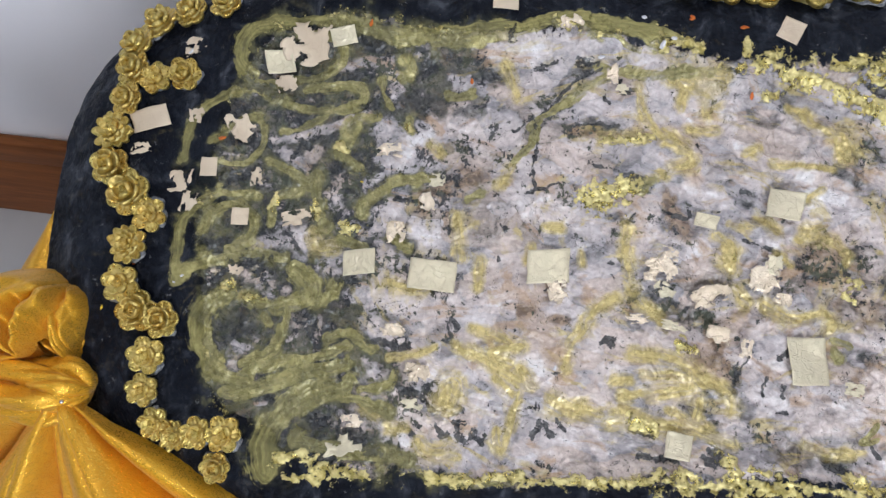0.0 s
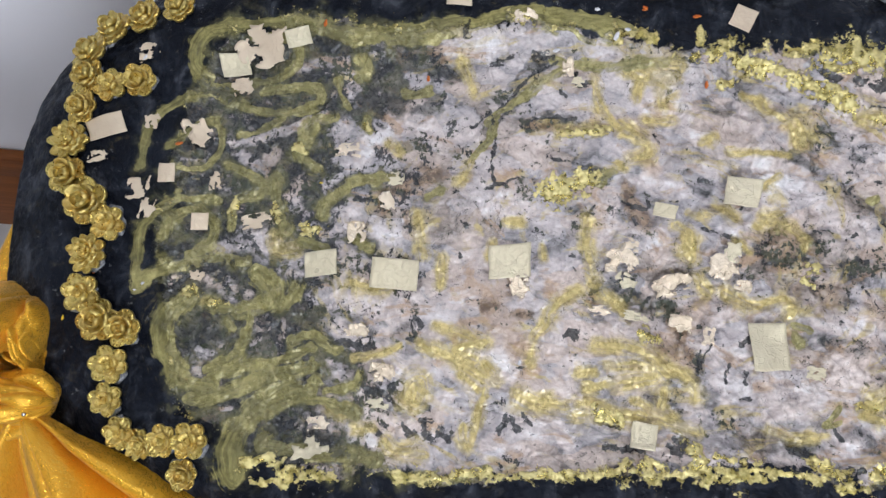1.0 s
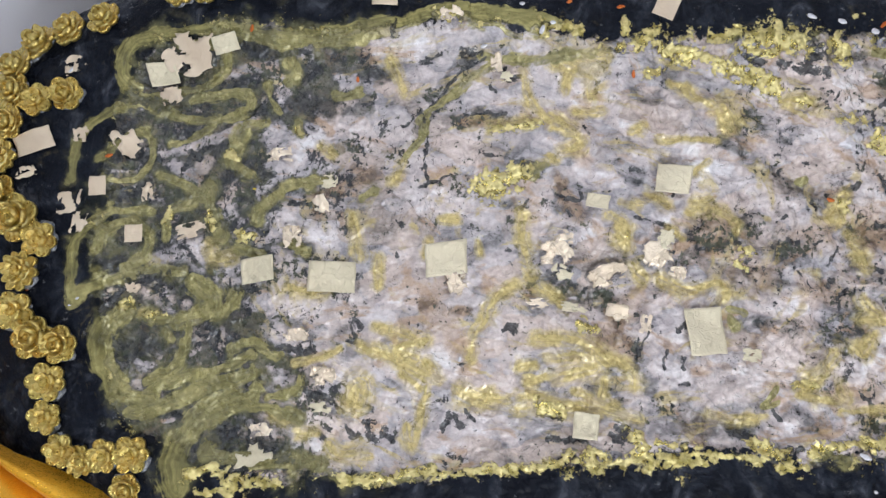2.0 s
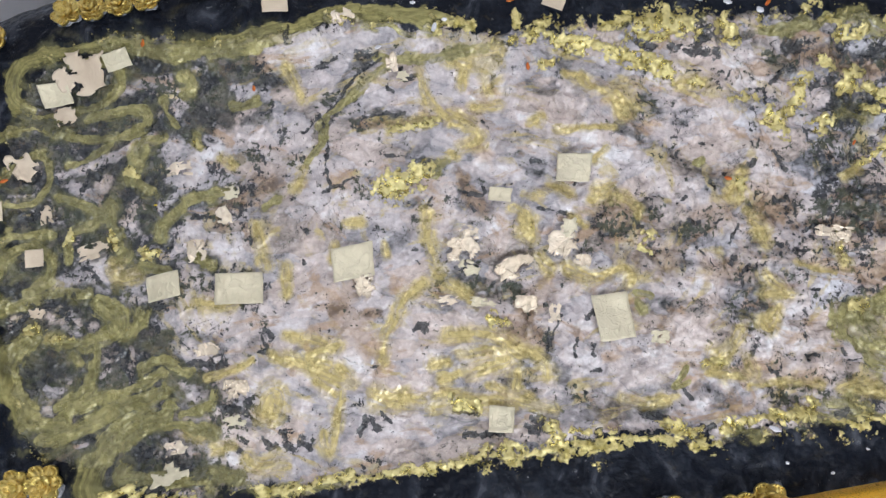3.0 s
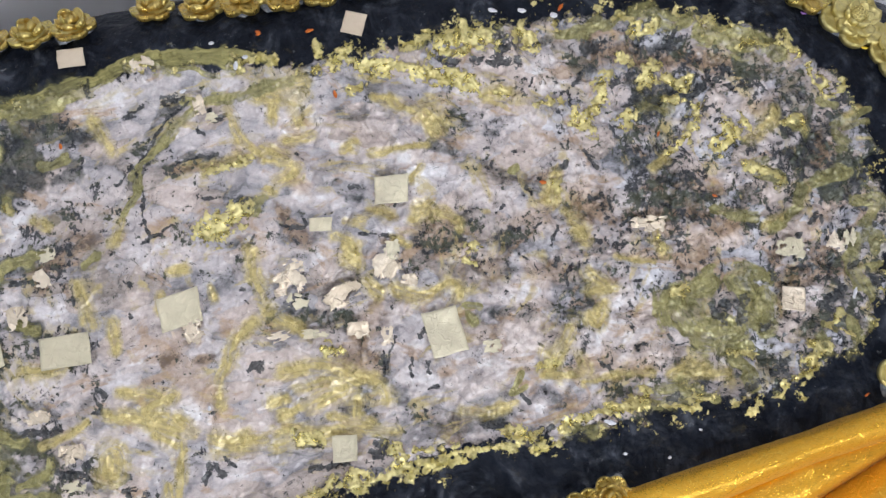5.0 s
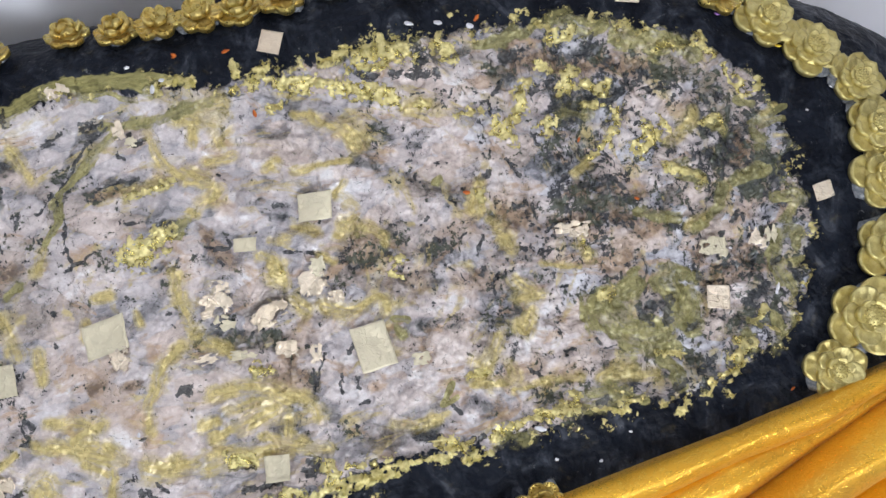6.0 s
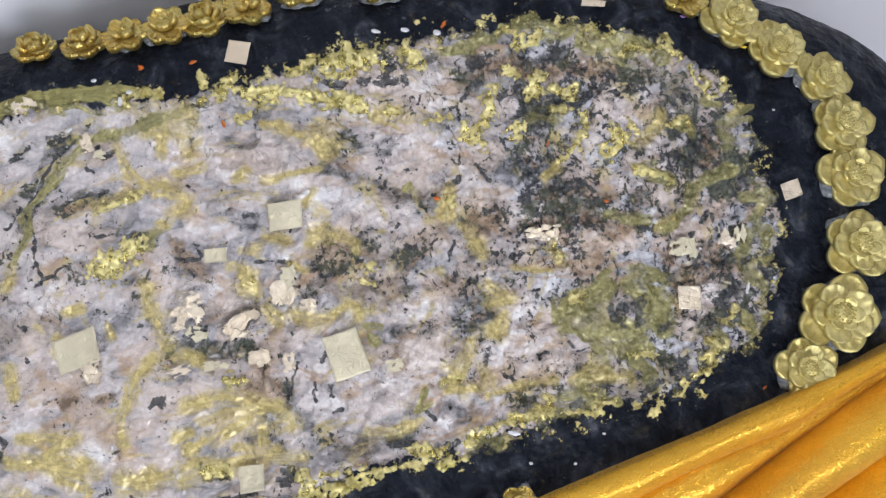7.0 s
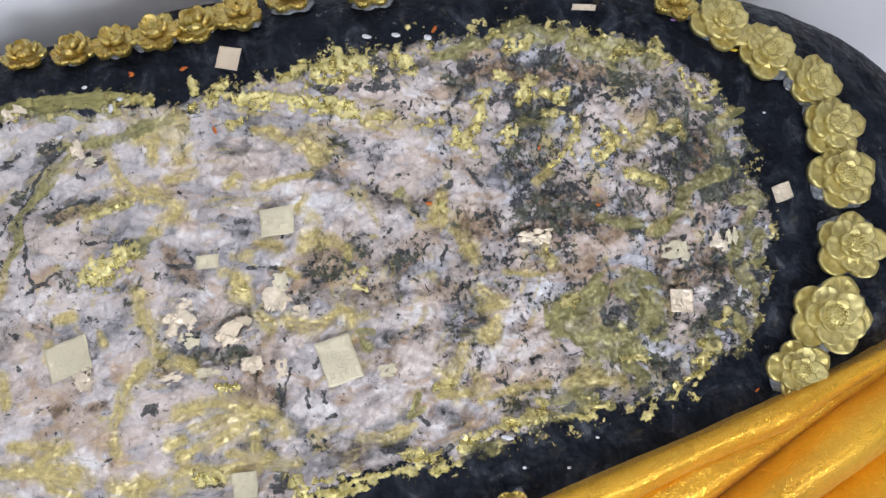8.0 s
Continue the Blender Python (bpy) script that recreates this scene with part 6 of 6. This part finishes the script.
SCRAPS = [
    (-0.397, 0.156, 0.0460, 0.0392, 6), (-0.411, 0.116, 0.0194, 0.0177, 16), (-0.447, 0.066, 0.0226, 0.0297, 37),
    (-0.492, 0.071, 0.0163, 0.0140, 6), (-0.498, 0.005, 0.0220, 0.0219, 7), (-0.486, -0.015, 0.0192, 0.0152, 84),
    (-0.427, 0.019, 0.0114, 0.0171, 7), (-0.544, 0.034, 0.0186, 0.0130, 16), (-0.508, 0.141, 0.0230, 0.0172, 48),
    (-0.250, 0.036, 0.0165, 0.0123, 7), (-0.256, 0.013, 0.0143, 0.0179, 27), (-0.283, -0.019, 0.0198, 0.0188, 7),
    (-0.382, -0.016, 0.0280, 0.0147, 17), (-0.300, 0.060, 0.0245, 0.0136, 6), (-0.094, 0.159, 0.0119, 0.0205, 6),
    (-0.083, 0.145, 0.0118, 0.0102, 6), (-0.029, -0.024, 0.0310, 0.0216, 7), (-0.023, -0.008, 0.0193, 0.0130, -4),
    (-0.025, -0.043, 0.0192, 0.0139, -23),
]
SCRAPS += [
    (0.018, -0.043, 0.0375, 0.0182, 27), (0.062, -0.023, 0.0301, 0.0247, 17), (0.070, -0.008, 0.0160, 0.0184, -4),
    (0.082, -0.039, 0.0160, 0.0118, -3), (-0.046, -0.073, 0.0212, 0.0096, 7), (-0.012, -0.075, 0.0244, 0.0085, -3),
    (0.028, -0.078, 0.0212, 0.0148, -3), (0.054, -0.087, 0.0116, 0.0180, -3), (0.149, -0.112, 0.0168, 0.0115, -3),
    (-0.273, -0.112, 0.0255, 0.0147, -3), (-0.244, -0.150, 0.0242, 0.0176, -3), (-0.245, -0.178, 0.0210, 0.0113, -3),
    (-0.122, -0.058, 0.0180, 0.0215, 17), (-0.138, 0.202, 0.0219, 0.0127, 6), (0.447, -0.063, 0.0260, 0.0202, -13),
    (0.492, -0.063, 0.0182, 0.0192, -13), (0.316, -0.019, 0.0333, 0.0156, -13), (-0.304, -0.224, 0.0323, 0.0188, 8),
    (-0.299, -0.202, 0.0216, 0.0126, 8), (-0.433, -0.074, 0.0136, 0.0100, 7), (0.505, -0.062, 0.0114, 0.0170, -13),
]
for n, (x, y, w, h, turn) in enumerate(SCRAPS):
    leaf_sheet(x, y, w, h, turn, 0.55, 60 + n, M_BEIGE_LEAF if x < -0.36 else M_ROSE_LEAF if n % 3 else M_LEAF, SCRAP)


# ---- fallen petals, chips, glue and drips ----
def flake(name, x, y, size, turn, mat, label, category, long=1.8, seed=0, arch=0.3):
    """A small curved flake with thickness, lying on the stone."""
    rng = random.Random(seed)
    bm = bmesh.new()
    n = 6
    rows = []
    for i in range(n + 1):
        u = i / n
        half = size * 0.5 * (0.25 + 0.75 * math.sin(math.pi * (0.1 + 0.85 * u))) * rng.uniform(0.8, 1.15)
        rows.append([bm.verts.new((size * long * (u - 0.5), half * v, size * (arch * (1 - v * v) * 0.6 + arch * 0.7 * (u - 0.5) ** 2 + rng.uniform(0, 0.06)))) for v in (-1, -0.4, 0.3, 1)])
    for a, b in zip(rows[:-1], rows[1:]):
        for j in range(3):
            bm.faces.new((a[j], a[j + 1], b[j + 1], b[j]))
    bmesh.ops.recalc_face_normals(bm, faces=bm.faces)
    bmesh.ops.solidify(bm, geom=bm.faces[:], thickness=0.0004)
    ob = part(name, bm, mat, None, "", on_slab(x, y, 0.0024, turn))
    return tagged(ob, label, category)


PETALS = [
    ('o', -0.464, 0.052, 0.0051, 20), ('o', -0.333, 0.183, 0.0051, 80), ('o', -0.228, 0.138, 0.0038, 95),
    ('o', 0.038, 0.150, 0.0051, 95), ('o', -0.026, 0.216, 0.0038, 10), ('o', 0.022, 0.212, 0.0042, 5),
    ('o', 0.083, -0.038, 0.0068, 40), ('o', 0.267, 0.201, 0.0055, 48), ('o', 0.224, 0.036, 0.0047, -12),
    ('o', 0.024, 0.213, 0.0042, -7), ('o', -0.026, 0.218, 0.0034, -22), ('p', 0.049, 0.240, 0.0047, 38),
    ('p', 0.506, 0.163, 0.0042, -22), ('y', -0.491, -0.177, 0.0042, -10), ('o', -0.529, -0.079, 0.0051, 60),
    ('y', 0.558, 0.119, 0.0051, -12), ('o', 0.485, -0.209, 0.0034, 28), ('o', 0.385, -0.003, 0.0038, -22),
    ('y', -0.556, -0.127, 0.0034, 80), ('o', 0.225, 0.035, 0.0038, 0), ('o', 0.342, 0.065, 0.0038, 58),
    ('y', -0.322, 0.026, 0.0025, 0),
]
COLOURS = {"o": (M_ORANGE, "fallen orange marigold petal on the stone"), "y": (M_YELLOW, "fallen yellow petal on the stone"), "p": (M_PURPLE, "fallen purple petal on the slab's rim")}
for n, (kind, x, y, size, turn) in enumerate(PETALS):
    mat, label = COLOURS[kind]
    tagged(flake("flower_petal", x, y, size * 0.72, turn, mat, label, "petal", 2.0, n, 0.35), group="fallen petals")
CHIPS = [
    (0.495, -0.115, 0.0034, 58, 3.5), (0.201, 0.207, 0.0046, -22, 2.0), (0.229, 0.203, 0.0046, -17, 1.8),
    (0.259, 0.194, 0.0061, -22, 1.2), (0.253, -0.226, 0.0030, -22, 1.2), (0.293, -0.236, 0.0030, 8, 1.2),
    (0.326, -0.216, 0.0023, -22, 1.5), (0.244, -0.196, 0.0046, -22, 2.6), (-0.051, 0.188, 0.0053, 70, 1.6),
    (-0.041, 0.195, 0.0038, 0, 1.5), (-0.071, 0.213, 0.0034, 0, 1.5), (-0.117, -0.128, 0.0030, 80, 1.6),
    (0.567, 0.049, 0.0023, -22, 1.3), (0.600, 0.068, 0.0030, -22, 2.0), (-0.480, -0.087, 0.0023, 30, 1.6),
    (-0.487, -0.094, 0.0019, 0, 1.6), (-0.509, 0.136, 0.0030, 60, 2.4), (-0.530, 0.069, 0.0019, 0, 2.0),
    (-0.106, 0.174, 0.0038, 20, 1.8), (0.463, -0.068, 0.0023, -22, 1.4),
]
for n, (x, y, size, turn, long) in enumerate(CHIPS):
    tagged(flake("paint_chip", x, y, size, turn, M_CHIP, "small white chip of paint stuck to the stone", "paint chip", long, 40 + n, 0.15), group="white chips")
